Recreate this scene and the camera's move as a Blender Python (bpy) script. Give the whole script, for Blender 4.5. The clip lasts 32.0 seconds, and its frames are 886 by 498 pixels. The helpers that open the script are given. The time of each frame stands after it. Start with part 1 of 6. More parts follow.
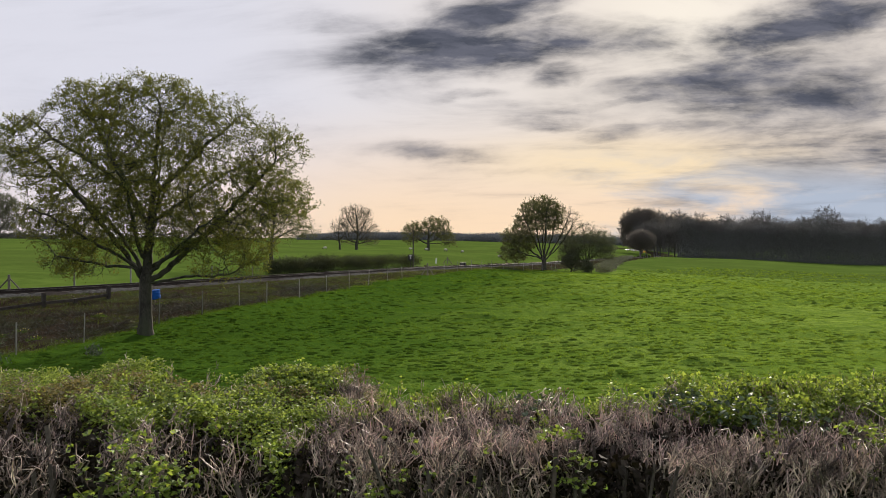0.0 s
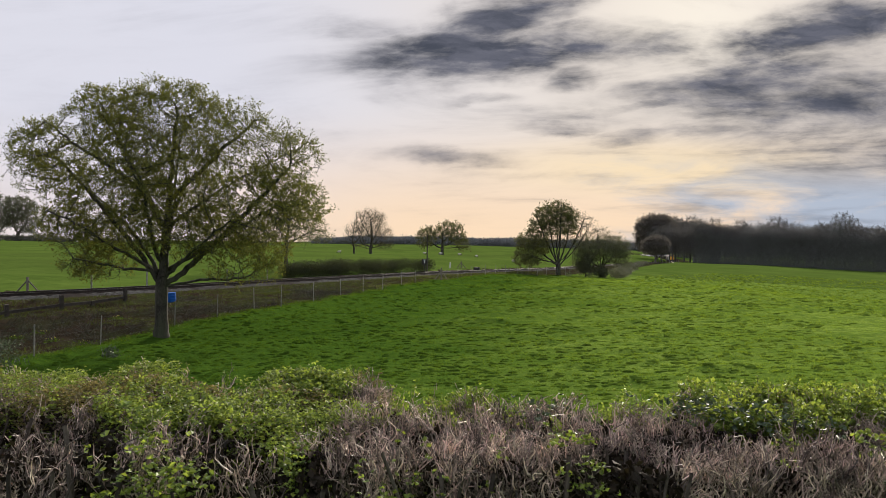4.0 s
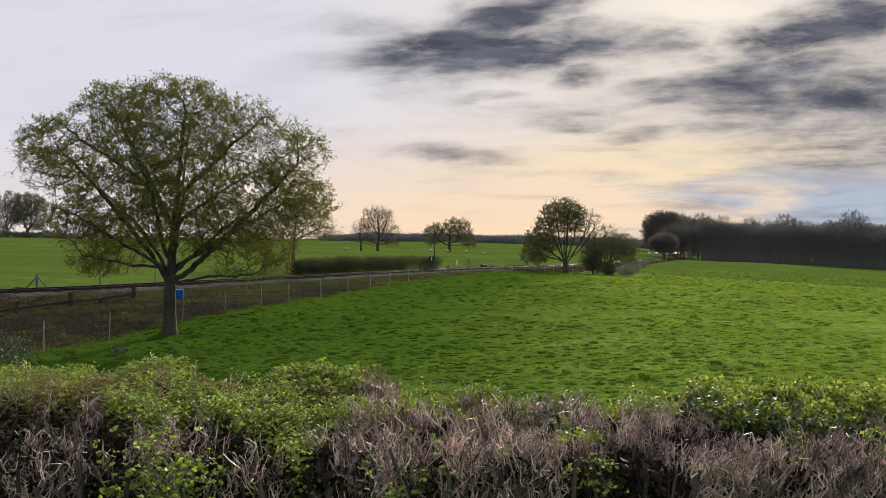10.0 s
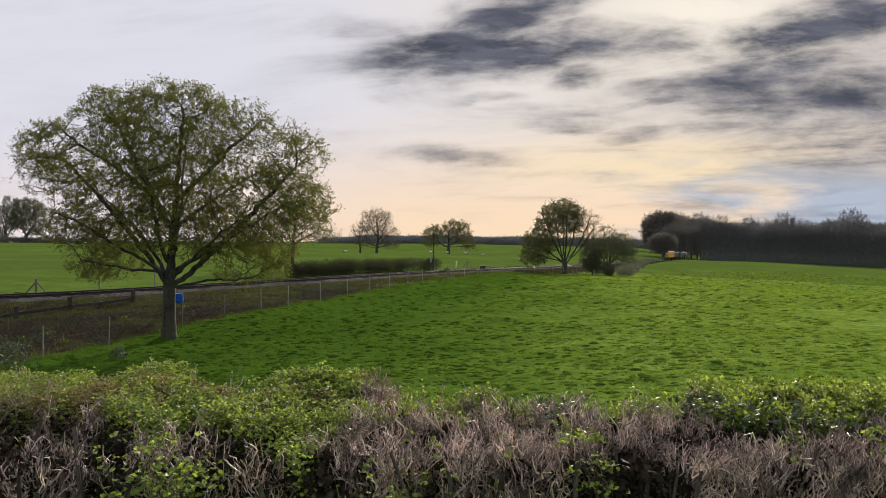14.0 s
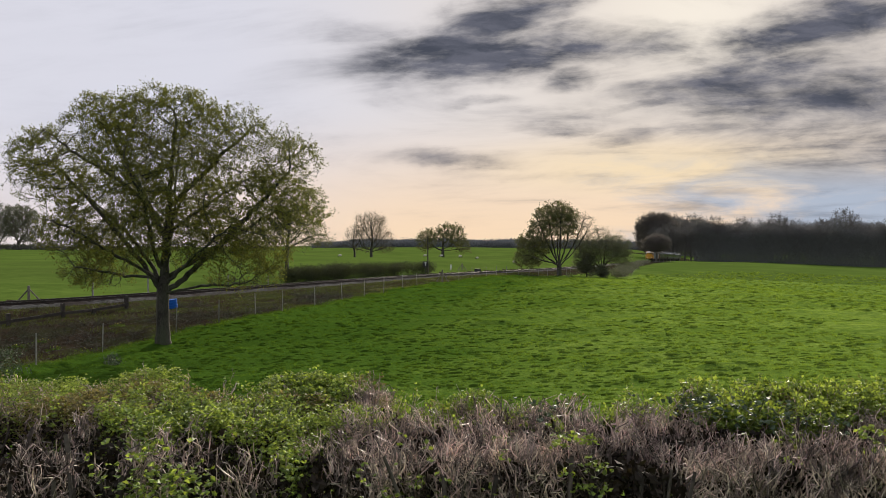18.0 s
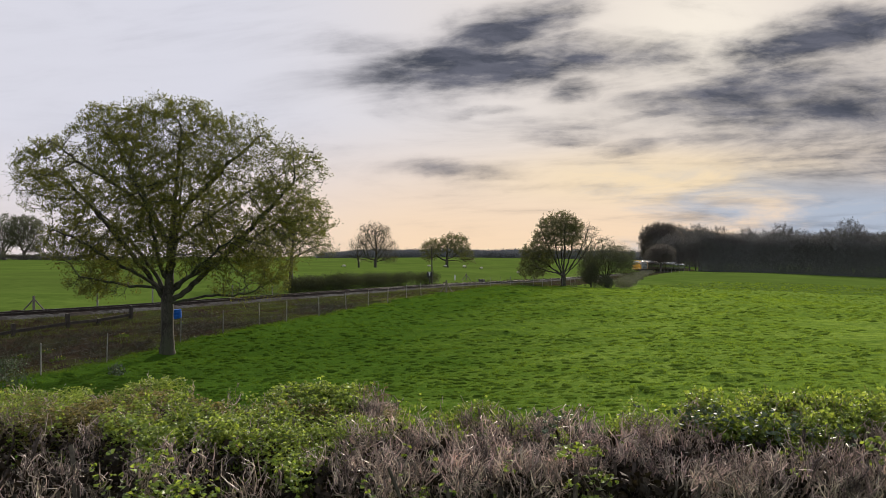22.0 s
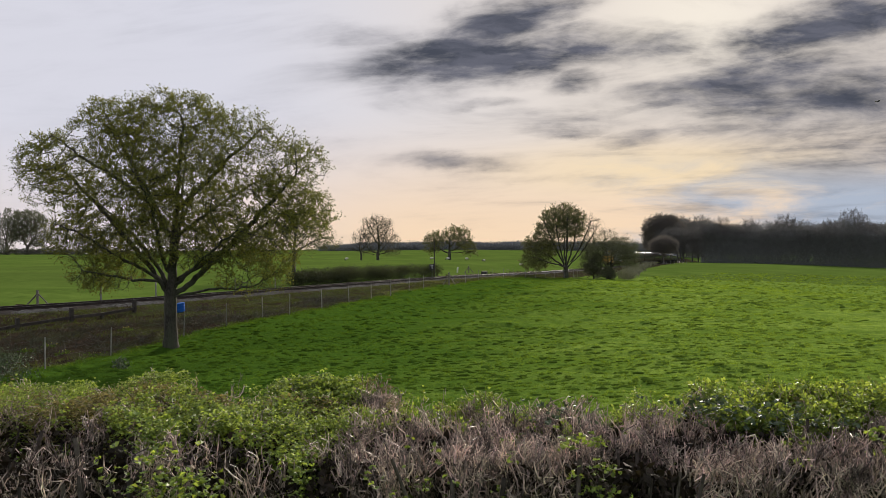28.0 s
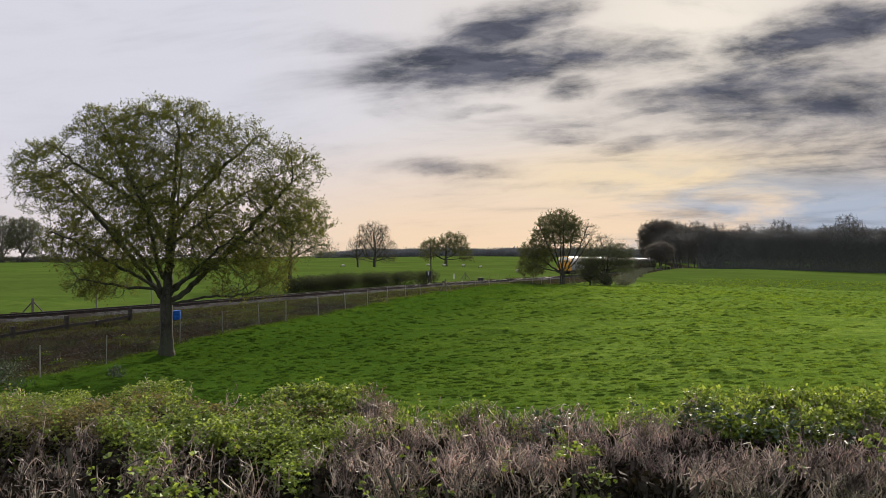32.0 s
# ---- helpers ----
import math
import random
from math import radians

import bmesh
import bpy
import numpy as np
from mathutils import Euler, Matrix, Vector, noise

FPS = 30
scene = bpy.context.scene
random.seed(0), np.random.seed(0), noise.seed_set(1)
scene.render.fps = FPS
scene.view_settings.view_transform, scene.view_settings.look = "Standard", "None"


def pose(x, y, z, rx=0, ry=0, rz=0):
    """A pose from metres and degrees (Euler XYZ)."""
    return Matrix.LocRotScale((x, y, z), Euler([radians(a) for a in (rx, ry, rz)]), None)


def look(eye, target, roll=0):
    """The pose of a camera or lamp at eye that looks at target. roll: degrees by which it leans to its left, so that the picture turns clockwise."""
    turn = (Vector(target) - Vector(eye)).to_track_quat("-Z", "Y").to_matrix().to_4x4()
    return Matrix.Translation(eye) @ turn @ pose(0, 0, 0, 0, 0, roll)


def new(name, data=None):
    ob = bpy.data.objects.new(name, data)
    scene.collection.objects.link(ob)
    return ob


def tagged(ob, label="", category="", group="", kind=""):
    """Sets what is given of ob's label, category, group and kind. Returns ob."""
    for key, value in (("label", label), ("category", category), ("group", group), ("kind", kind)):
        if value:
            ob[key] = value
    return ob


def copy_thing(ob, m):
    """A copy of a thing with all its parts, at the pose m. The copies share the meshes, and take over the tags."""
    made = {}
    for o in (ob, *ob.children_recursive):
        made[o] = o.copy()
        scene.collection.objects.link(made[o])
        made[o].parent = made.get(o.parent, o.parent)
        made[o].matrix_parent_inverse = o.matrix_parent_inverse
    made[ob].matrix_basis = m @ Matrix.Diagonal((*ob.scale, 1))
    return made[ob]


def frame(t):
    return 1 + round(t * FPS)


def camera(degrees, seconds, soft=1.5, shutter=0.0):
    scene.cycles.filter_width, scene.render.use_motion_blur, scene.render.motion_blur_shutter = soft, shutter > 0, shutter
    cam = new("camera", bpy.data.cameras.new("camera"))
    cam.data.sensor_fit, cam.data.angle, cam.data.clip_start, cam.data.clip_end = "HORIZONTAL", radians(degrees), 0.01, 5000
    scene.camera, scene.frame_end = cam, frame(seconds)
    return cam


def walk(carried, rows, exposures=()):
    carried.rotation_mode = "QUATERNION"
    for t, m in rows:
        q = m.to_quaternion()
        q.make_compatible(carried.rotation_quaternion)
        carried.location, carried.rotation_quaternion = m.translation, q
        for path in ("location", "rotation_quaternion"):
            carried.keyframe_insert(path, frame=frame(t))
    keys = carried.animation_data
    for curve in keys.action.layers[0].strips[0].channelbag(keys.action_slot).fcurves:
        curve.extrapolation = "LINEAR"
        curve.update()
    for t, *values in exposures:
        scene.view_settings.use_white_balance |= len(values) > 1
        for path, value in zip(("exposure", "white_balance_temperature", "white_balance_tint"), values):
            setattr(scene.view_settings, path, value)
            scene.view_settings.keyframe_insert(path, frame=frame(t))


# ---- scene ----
cam = camera(62.8, 32.0, soft=0.8)
EYE = 2.1
walk(cam, [
    (0, pose(-0.010, 0.008, 2.101, 89.120, -0.139, -1.493)),
    (0.5, pose(-0.010, 0.005, 2.103, 89.191, -0.092, -1.441)),
    (1, pose(-0.009, 0.006, 2.103, 89.360, -0.102, -1.383)),
    (1.5, pose(-0.009, 0.006, 2.105, 89.526, -0.120, -1.290)),
    (2, pose(-0.006, 0.001, 2.106, 89.638, -0.233, -1.168)),
    (2.5, pose(-0.009, 0.000, 2.104, 89.655, -0.299, -1.005)),
    (3, pose(-0.007, -0.001, 2.104, 89.598, -0.331, -0.808)),
    (3.5, pose(-0.010, -0.003, 2.102, 89.485, -0.375, -0.603)),
    (5.5, pose(-0.010, -0.006, 2.103, 89.449, -0.355, 0.008)),
    (6, pose(-0.008, -0.003, 2.101, 89.579, -0.377, -0.087)),
    (6.5, pose(-0.005, -0.003, 2.103, 89.606, -0.361, -0.195)),
    (7, pose(-0.008, -0.000, 2.101, 89.595, -0.405, -0.277)),
    (7.5, pose(-0.008, -0.003, 2.101, 89.536, -0.419, -0.273)),
    (8, pose(-0.008, -0.003, 2.101, 89.473, -0.419, -0.216)),
    (8.5, pose(-0.008, -0.001, 2.101, 89.446, -0.477, -0.121)),
    (9, pose(-0.012, -0.002, 2.102, 89.382, -0.479, 0.015)),
    (9.5, pose(-0.013, 0.003, 2.100, 89.321, -0.434, 0.089)),
    (10, pose(-0.013, -0.001, 2.099, 89.241, -0.456, 0.168)),
    (10.5, pose(-0.013, 0.003, 2.099, 89.191, -0.402, 0.233)),
    (11, pose(-0.011, -0.000, 2.099, 89.170, -0.382, 0.340)),
    (11.5, pose(-0.011, -0.001, 2.100, 89.128, -0.305, 0.452)),
    (12, pose(-0.014, -0.002, 2.101, 89.081, -0.197, 0.426)),
    (12.5, pose(-0.008, 0.001, 2.099, 88.984, -0.089, 0.218)),
    (13, pose(0.000, 0.000, 2.100, 88.977, 0.000, -0.001)),
    (13.5, pose(-0.005, 0.003, 2.096, 89.108, -0.017, -0.046)),
    (14, pose(-0.013, 0.000, 2.102, 89.380, 0.006, 0.102)),
    (14.5, pose(-0.012, 0.005, 2.101, 89.632, 0.066, 0.277)),
    (16.5, pose(-0.006, 0.004, 2.100, 89.740, 0.453, -0.291)),
    (17, pose(-0.008, 0.002, 2.100, 89.663, 0.508, -0.344)),
    (17.5, pose(-0.006, 0.001, 2.100, 89.654, 0.494, -0.347)),
    (18, pose(-0.004, 0.002, 2.101, 89.644, 0.513, -0.347)),
    (18.5, pose(-0.007, 0.000, 2.101, 89.648, 0.493, -0.374)),
    (19, pose(-0.009, 0.003, 2.099, 89.619, 0.447, -0.367)),
    (19.5, pose(-0.007, 0.000, 2.099, 89.650, 0.472, -0.314)),
    (20, pose(-0.006, -0.002, 2.099, 89.762, 0.480, -0.198)),
    (20.5, pose(-0.010, -0.008, 2.102, 90.004, 0.515, -0.052)),
    (21, pose(-0.011, -0.009, 2.106, 90.266, 0.524, 0.031)),
    (21.5, pose(-0.009, -0.005, 2.104, 90.422, 0.534, 0.023)),
    (22, pose(-0.006, -0.004, 2.103, 90.455, 0.503, -0.027)),
    (22.5, pose(-0.008, 0.001, 2.102, 90.332, 0.499, -0.088)),
    (23, pose(-0.008, 0.004, 2.101, 90.156, 0.483, -0.079)),
    (23.5, pose(-0.011, 0.002, 2.101, 90.021, 0.451, -0.042)),
    (24, pose(-0.012, 0.002, 2.100, 89.920, 0.437, -0.024)),
    (24.5, pose(-0.007, -0.003, 2.101, 89.858, 0.482, -0.068)),
    (25, pose(-0.007, 0.001, 2.100, 89.833, 0.489, -0.132)),
    (25.5, pose(-0.005, 0.000, 2.099, 89.802, 0.515, -0.146)),
    (27.5, pose(-0.006, 0.001, 2.101, 89.826, 0.723, 0.114)),
    (28, pose(-0.005, 0.001, 2.100, 89.862, 0.787, 0.170)),
    (28.5, pose(-0.006, 0.000, 2.100, 89.929, 0.847, 0.196)),
    (29, pose(-0.005, -0.002, 2.102, 90.021, 0.823, 0.177)),
    (29.5, pose(-0.004, -0.007, 2.103, 90.078, 0.806, 0.062)),
    (30, pose(-0.003, -0.003, 2.102, 90.127, 0.766, -0.045)),
    (30.5, pose(-0.003, 0.001, 2.100, 90.134, 0.794, -0.113)),
    (31, pose(-0.003, -0.001, 2.102, 90.153, 0.797, -0.142)),
    (31.5, pose(0.002, 0.001, 2.104, 90.264, 0.858, -0.128)),
    (32, pose(0.003, 0.001, 2.107, 90.372, 0.960, -0.107)),
], exposures=[(0, 0.02), (14, 0.02), (17, -0.02), (25, -0.04), (32, -0.07)])

# ---- light ----
SUN_AZ, SUN_EL = 15.0, 17.0          # degrees right of straight ahead, above the horizon


def node(tree, kind, **kw):
    n = tree.nodes.new(kind)
    for k, v in kw.items():
        if k == "operation":
            n.operation = v
        elif k == "vtype":
            n.vector_type = v
        elif k == "interp":
            n.interpolation_type = v
        elif k == "dims":
            n.noise_dimensions = v
        elif k == "blend":
            n.data_type, n.blend_type = "RGBA", v
        elif k == "dtype":
            n.data_type = v
    return n


def wire(tree, a, b):
    """Join an output socket, or set a plain value, to an input socket."""
    if isinstance(a, bpy.types.NodeSocket):
        tree.links.new(a, b)
    else:
        b.default_value = a


def calc(tree, op, a, b=0.0, c=None):
    n = node(tree, "ShaderNodeMath", operation=op)
    wire(tree, a, n.inputs[0])
    wire(tree, b, n.inputs[1])
    if c is not None:
        wire(tree, c, n.inputs[2])
    return n.outputs[0]


def ramp(tree, x, lo, hi, a=0.0, b=1.0, smooth=True):
    n = node(tree, "ShaderNodeMapRange", interp="SMOOTHSTEP" if smooth else "LINEAR")
    wire(tree, x, n.inputs["Value"])
    for k, v in (("From Min", lo), ("From Max", hi), ("To Min", a), ("To Max", b)):
        n.inputs[k].default_value = v
    return n.outputs["Result"]


def blend(tree, fac, a, b, how="MIX"):
    n = node(tree, "ShaderNodeMix", blend=how)
    wire(tree, fac, n.inputs[0])
    wire(tree, a if isinstance(a, bpy.types.NodeSocket) else (*a, 1), n.inputs[6])
    wire(tree, b if isinstance(b, bpy.types.NodeSocket) else (*b, 1), n.inputs[7])
    return n.outputs[2]


def noise_tex(tree, vec, scale, detail=4.0, rough=0.55, dist=0.0):
    n = node(tree, "ShaderNodeTexNoise")
    wire(tree, vec, n.inputs["Vector"])
    n.inputs["Scale"].default_value, n.inputs["Detail"].default_value = scale, detail
    n.inputs["Roughness"].default_value, n.inputs["Distortion"].default_value = rough, dist
    return n.outputs["Fac"]


def stretch(tree, vec, sx, sy, sz, turn=0.0):
    n = node(tree, "ShaderNodeMapping")
    wire(tree, vec, n.inputs["Vector"])
    n.inputs["Scale"].default_value = (sx, sy, sz)
    n.inputs["Rotation"].default_value = (0, 0, radians(turn))
    return n.outputs["Vector"]


def build_world():
    world = bpy.data.worlds.new("evening_sky")
    scene.world = world
    world.use_nodes = True
    t = world.node_tree
    t.nodes.clear()
    geo = node(t, "ShaderNodeTexCoord")
    sep = node(t, "ShaderNodeSeparateXYZ")
    t.links.new(geo.outputs["Generated"], sep.inputs[0])
    nx, ny, nz = sep.outputs
    ahead = calc(t, "MAXIMUM", ny, 0.12)
    u, v = calc(t, "DIVIDE", nx, ahead), calc(t, "DIVIDE", nz, ahead)
    flat = node(t, "ShaderNodeCombineXYZ")
    wire(t, u, flat.inputs[0]), wire(t, v, flat.inputs[1])
    p = flat.outputs[0]
    # the cloud sheet lies level, so its streaks fan out: flat at the horizon, rising to the right higher up
    fan = node(t, "ShaderNodeCombineXYZ")
    wire(t, u, fan.inputs[0]), wire(t, calc(t, "DIVIDE", v, calc(t, "MAXIMUM", calc(t, "ADD", calc(t, "MULTIPLY", u, 0.22), 1.0), 0.3)), fan.inputs[1])
    sheet = fan.outputs[0]
    # wind-torn edges: the clouds' coordinates are pushed about at two scales
    push_a, push_b = noise_tex(t, stretch(t, sheet, 5.0, 9.0, 1), 1.5, 6, 0.58), noise_tex(t, stretch(t, sheet, 5.0, 13.0, 3), 1.6, 6, 0.58)
    du = calc(t, "MULTIPLY", calc(t, "SUBTRACT", push_a, 0.5), 0.11)
    dv = calc(t, "MULTIPLY", calc(t, "SUBTRACT", push_b, 0.5), 0.044)
    warped = node(t, "ShaderNodeCombineXYZ")
    wire(t, calc(t, "ADD", u, du), warped.inputs[0]), wire(t, calc(t, "ADD", v, dv), warped.inputs[1])
    q = warped.outputs[0]

    def bank(cu, cv, ru, rv, tilt, weight):
        """A soft bank of cloud; bearings and heights as slopes from the eye."""
        m = node(t, "ShaderNodeMapping", vtype="TEXTURE")
        wire(t, q, m.inputs["Vector"])
        m.inputs["Location"].default_value = (cu, cv, 0)
        m.inputs["Rotation"].default_value = (0, 0, radians(tilt))
        m.inputs["Scale"].default_value = (ru, rv, 1)
        ln = node(t, "ShaderNodeVectorMath", operation="LENGTH")
        t.links.new(m.outputs[0], ln.inputs[0])
        return ramp(t, ln.outputs["Value"], 2.0, 0.15, 0.0, weight)

    banks = [
        bank(0.090, 0.262, 0.185, 0.029, 3, 1.25), bank(0.165, 0.285, 0.070, 0.016, 6, 0.75),
        bank(0.095, 0.318, 0.090, 0.024, 8, 1.1), bank(-0.095, 0.291, 0.070, 0.016, 0, 0.55),
        bank(-0.010, 0.252, 0.075, 0.014, 0, 0.55), bank(-0.020, 0.218, 0.070, 0.020, 4, 0.50),
        bank(0.192, 0.226, 0.040, 0.015, 12, 0.75), bank(-0.075, 0.251, 0.065, 0.010, 0, 0.40),
        bank(0.285, 0.272, 0.075, 0.010, -3, 0.50), bank(0.290, 0.303, 0.055, 0.008, -8, 0.30),
    ]
    banks += [
        bank(0.530, 0.296, 0.130, 0.028, 12, 1.05), bank(0.360, 0.208, 0.150, 0.018, 6, 0.55),
        bank(0.505, 0.226, 0.125, 0.030, 10, 0.55), bank(0.430, 0.186, 0.165, 0.016, 3, 0.55),
        bank(0.275, 0.186, 0.085, 0.009, 6, 0.55), bank(0.172, 0.160, 0.060, 0.010, 0, 0.60),
        bank(0.268, 0.146, 0.050, 0.011, 6, 0.60), bank(0.370, 0.158, 0.100, 0.010, 3, 0.45),
        bank(0.060, 0.196, 0.045, 0.007, 3, 0.50), bank(0.115, 0.182, 0.050, 0.007, 3, 0.35),
        bank(0.012, 0.117, 0.075, 0.012, -3, 0.65), bank(0.420, 0.128, 0.070, 0.011, 3, 0.40),
        bank(0.580, 0.200, 0.150, 0.090, 0, 0.60), bank(0.440, 0.232, 0.200, 0.030, 8, 0.60), bank(0.330, 0.250, 0.110, 0.012, 8, 0.40), bank(0.460, 0.205, 0.260, 0.045, 5, 0.42), bank(0.560, 0.095, 0.170, 0.024, 0, 0.28),
        bank(-0.170, 0.146, 0.055, 0.008, 0, 0.22), bank(-0.235, 0.205, 0.065, 0.010, 8, 0.20),
        bank(-0.480, 0.255, 0.160, 0.012, 5, 0.10), bank(-0.300, 0.160, 0.130, 0.009, 4, 0.12), bank(-0.400, 0.300, 0.200, 0.010, 4, 0.10), bank(0.150, 0.090, 0.100, 0.006, 0, 0.25),
    ]
    thick = banks[0]
    for b in banks[1:]:
        thick = calc(t, "MAXIMUM", thick, calc(t, "ADD", calc(t, "MULTIPLY", calc(t, "MINIMUM", thick, b), 0.25), b))
    streak = noise_tex(t, stretch(t, sheet, 4.0, 17.0, 1), 1.6, 6, 0.60, 0.4)
    fine = noise_tex(t, stretch(t, sheet, 8.0, 24.0, 1), 1.6, 6, 0.60, 0.4)
    thick = calc(t, "MULTIPLY", thick, ramp(t, fine, 0.28, 0.70, 0.80, 1.25))
    thick = calc(t, "MULTIPLY", thick, ramp(t, streak, 0.28, 0.66, 0.76, 1.28))
    # high veil of thin streaks over all of the sky, thicker to the right
    thin = noise_tex(t, stretch(t, sheet, 2.2, 11.0, 1), 1.5, 7, 0.62, 0.5)
    veil = calc(t, "MULTIPLY", ramp(t, thin, 0.40, 0.72), ramp(t, u, -0.5, 0.6, 0.26, 0.62))
    bars = noise_tex(t, stretch(t, sheet, 3.0, 34.0, 1), 1.4, 5, 0.58, 0.4)
    veil = calc(t, "ADD", veil, calc(t, "MULTIPLY", calc(t, "MULTIPLY", ramp(t, bars, 0.45, 0.70, 0.0, 0.45), ramp(t, v, 0.20, 0.11)), ramp(t, u, -0.15, 0.30, 0.15, 1.0)))
    thick = calc(t, "MINIMUM", calc(t, "ADD", thick, veil), 1.5)
    # clear sky behind: pale lilac high up, cream and peach low, blue low on the right
    side = ramp(t, u, -0.35, 0.30)
    high = blend(t, side, (0.715, 0.715, 0.80), (0.84, 0.76, 0.69))
    low = blend(t, ramp(t, u, -0.50, 0.0), (0.80, 0.72, 0.72), (0.97, 0.73, 0.51))
    clear = blend(t, ramp(t, v, 0.0, 0.20), low, high)
    glow_a = node(t, "ShaderNodeMapping", vtype="TEXTURE")
    wire(t, p, glow_a.inputs["Vector"])
    glow_a.inputs["Location"].default_value, glow_a.inputs["Scale"].default_value = (0.33, 0.105, 0), (0.30, 0.045, 1)
    glow_l = node(t, "ShaderNodeVectorMath", operation="LENGTH")
    t.links.new(glow_a.outputs[0], glow_l.inputs[0])
    clear = blend(t, ramp(t, glow_l.outputs["Value"], 1.3, 0.1, 0.0, 0.85), clear, (0.95, 0.76, 0.50))
    blue = calc(t, "MULTIPLY", ramp(t, calc(t, "ADD", u, calc(t, "MULTIPLY", calc(t, "SUBTRACT", streak, 0.5), 1.0)), 0.20, 0.60), ramp(t, v, 0.15, 0.06))
    clear = blend(t, blue, clear, (0.45, 0.51, 0.62))
    sun_a = node(t, "ShaderNodeMapping", vtype="TEXTURE")
    wire(t, p, sun_a.inputs["Vector"])
    sun_a.inputs["Location"].default_value, sun_a.inputs["Scale"].default_value = (0.36, 0.315, 0), (0.16, 0.10, 1)
    sun_l = node(t, "ShaderNodeVectorMath", operation="LENGTH")
    t.links.new(sun_a.outputs[0], sun_l.inputs[0])
    clear = blend(t, ramp(t, sun_l.outputs["Value"], 1.3, 0.0, 0.0, 0.9), clear, (0.96, 0.88, 0.77))
    grey = blend(t, ramp(t, noise_tex(t, stretch(t, q, 4.0, 16.0, 1), 2.0, 5, 0.6), 0.34, 0.66), (0.068, 0.076, 0.102), (0.145, 0.150, 0.190))
    seen = blend(t, ramp(t, thick, 0.0, 1.50), clear, grey)
    # overhead and behind, the plain sky takes over
    sky = node(t, "ShaderNodeTexSky")
    sky.sky_type, sky.sun_disc = "NISHITA", False
    sky.sun_elevation, sky.sun_rotation = radians(SUN_EL), radians(SUN_AZ)
    back = node(t, "ShaderNodeMix", blend="MIX")
    back.inputs[0].default_value = 0.80
    dim = blend(t, 1.0, sky.outputs[0], (0.08, 0.08, 0.08), "MULTIPLY")
    wire(t, dim, back.inputs[6])
    back.inputs[7].default_value = (0.66, 0.67, 0.74, 1)
    front = calc(t, "MULTIPLY", ramp(t, ny, 0.12, 0.45), ramp(t, nz, 0.75, 0.45))
    col = blend(t, front, back.outputs[2], seen)
    bg = node(t, "ShaderNodeBackground")
    wire(t, col, bg.inputs["Color"])
    bg.inputs["Strength"].default_value = 1.0
    out = node(t, "ShaderNodeOutputWorld")
    t.links.new(bg.outputs[0], out.inputs[0])


build_world()
sun = new("sun", bpy.data.lights.new("sun", "SUN"))
sun.data.energy, sun.data.angle, sun.data.color = 5.0, radians(9), (1.0, 0.90, 0.76)
sun.matrix_world = look((math.sin(radians(SUN_AZ)) * 50, math.cos(radians(SUN_AZ)) * 50, math.tan(radians(SUN_EL + 7)) * 50), (0, 0, 0))


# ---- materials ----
def lush_shade(t, co):
    """Greener turf and painted shade towards the railway side, paler to the right; broken edges."""
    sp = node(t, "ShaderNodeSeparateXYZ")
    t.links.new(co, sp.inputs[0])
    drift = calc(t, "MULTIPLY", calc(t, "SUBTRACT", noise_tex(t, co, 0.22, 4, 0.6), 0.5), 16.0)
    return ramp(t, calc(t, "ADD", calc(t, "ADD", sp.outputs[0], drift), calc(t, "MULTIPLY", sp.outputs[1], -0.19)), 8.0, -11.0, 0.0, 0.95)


def surface(name, a, b, scale=6.0, fine=60.0, rough=0.8, bump=0.3, bump_scale=None, metal=0.0, vary=0.0, island=False, tint=None, tint_scale=0.3, squash=(1, 1, 1), coords="Object", gloss=0.5, lift=0.02, lush=None):
    """Two colours mixed by coarse and fine noise, with a stain colour at a large scale, bump and per-piece variation."""
    m = bpy.data.materials.new(name)
    m.use_nodes = True
    t = m.node_tree
    pr = t.nodes["Principled BSDF"]
    co = node(t, "ShaderNodeTexCoord").outputs[coords]
    vec = stretch(t, co, *squash)
    big, small = noise_tex(t, vec, scale, 5, 0.6), noise_tex(t, vec, fine, 4, 0.6)
    f = calc(t, "ADD", calc(t, "MULTIPLY", big, 0.65), calc(t, "MULTIPLY", small, 0.35))
    col = blend(t, ramp(t, f, 0.35, 0.65), a, b)
    if tint:
        col = blend(t, ramp(t, noise_tex(t, vec, tint_scale, 4, 0.6), 0.42, 0.66, 0, 0.85), col, tint)
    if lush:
        col = blend(t, lush_shade(t, co), col, lush)
    if vary:
        if island:
            rnd = node(t, "ShaderNodeNewGeometry").outputs["Random Per Island"]
        else:
            rnd = node(t, "ShaderNodeObjectInfo").outputs["Random"]
        hsv = node(t, "ShaderNodeHueSaturation")
        wire(t, ramp(t, rnd, 0, 1, 1 - vary, 1 + vary, False), hsv.inputs["Value"])
        wire(t, ramp(t, calc(t, "FRACT", calc(t, "MULTIPLY", rnd, 7.13)), 0, 1, 0.5 - vary * 0.05, 0.5 + vary * 0.05, False), hsv.inputs["Hue"])
        wire(t, col, hsv.inputs["Color"])
        col = hsv.outputs[0]
    wire(t, col, pr.inputs["Base Color"])
    pr.inputs["Roughness"].default_value, pr.inputs["Metallic"].default_value = rough, metal
    pr.inputs["Specular IOR Level"].default_value = gloss
    if bump:
        bp = node(t, "ShaderNodeBump")
        bp.inputs["Strength"].default_value, bp.inputs["Distance"].default_value = bump, lift
        wire(t, noise_tex(t, vec, bump_scale or fine, 5, 0.65), bp.inputs["Height"])
        t.links.new(bp.outputs[0], pr.inputs["Normal"])
    return m


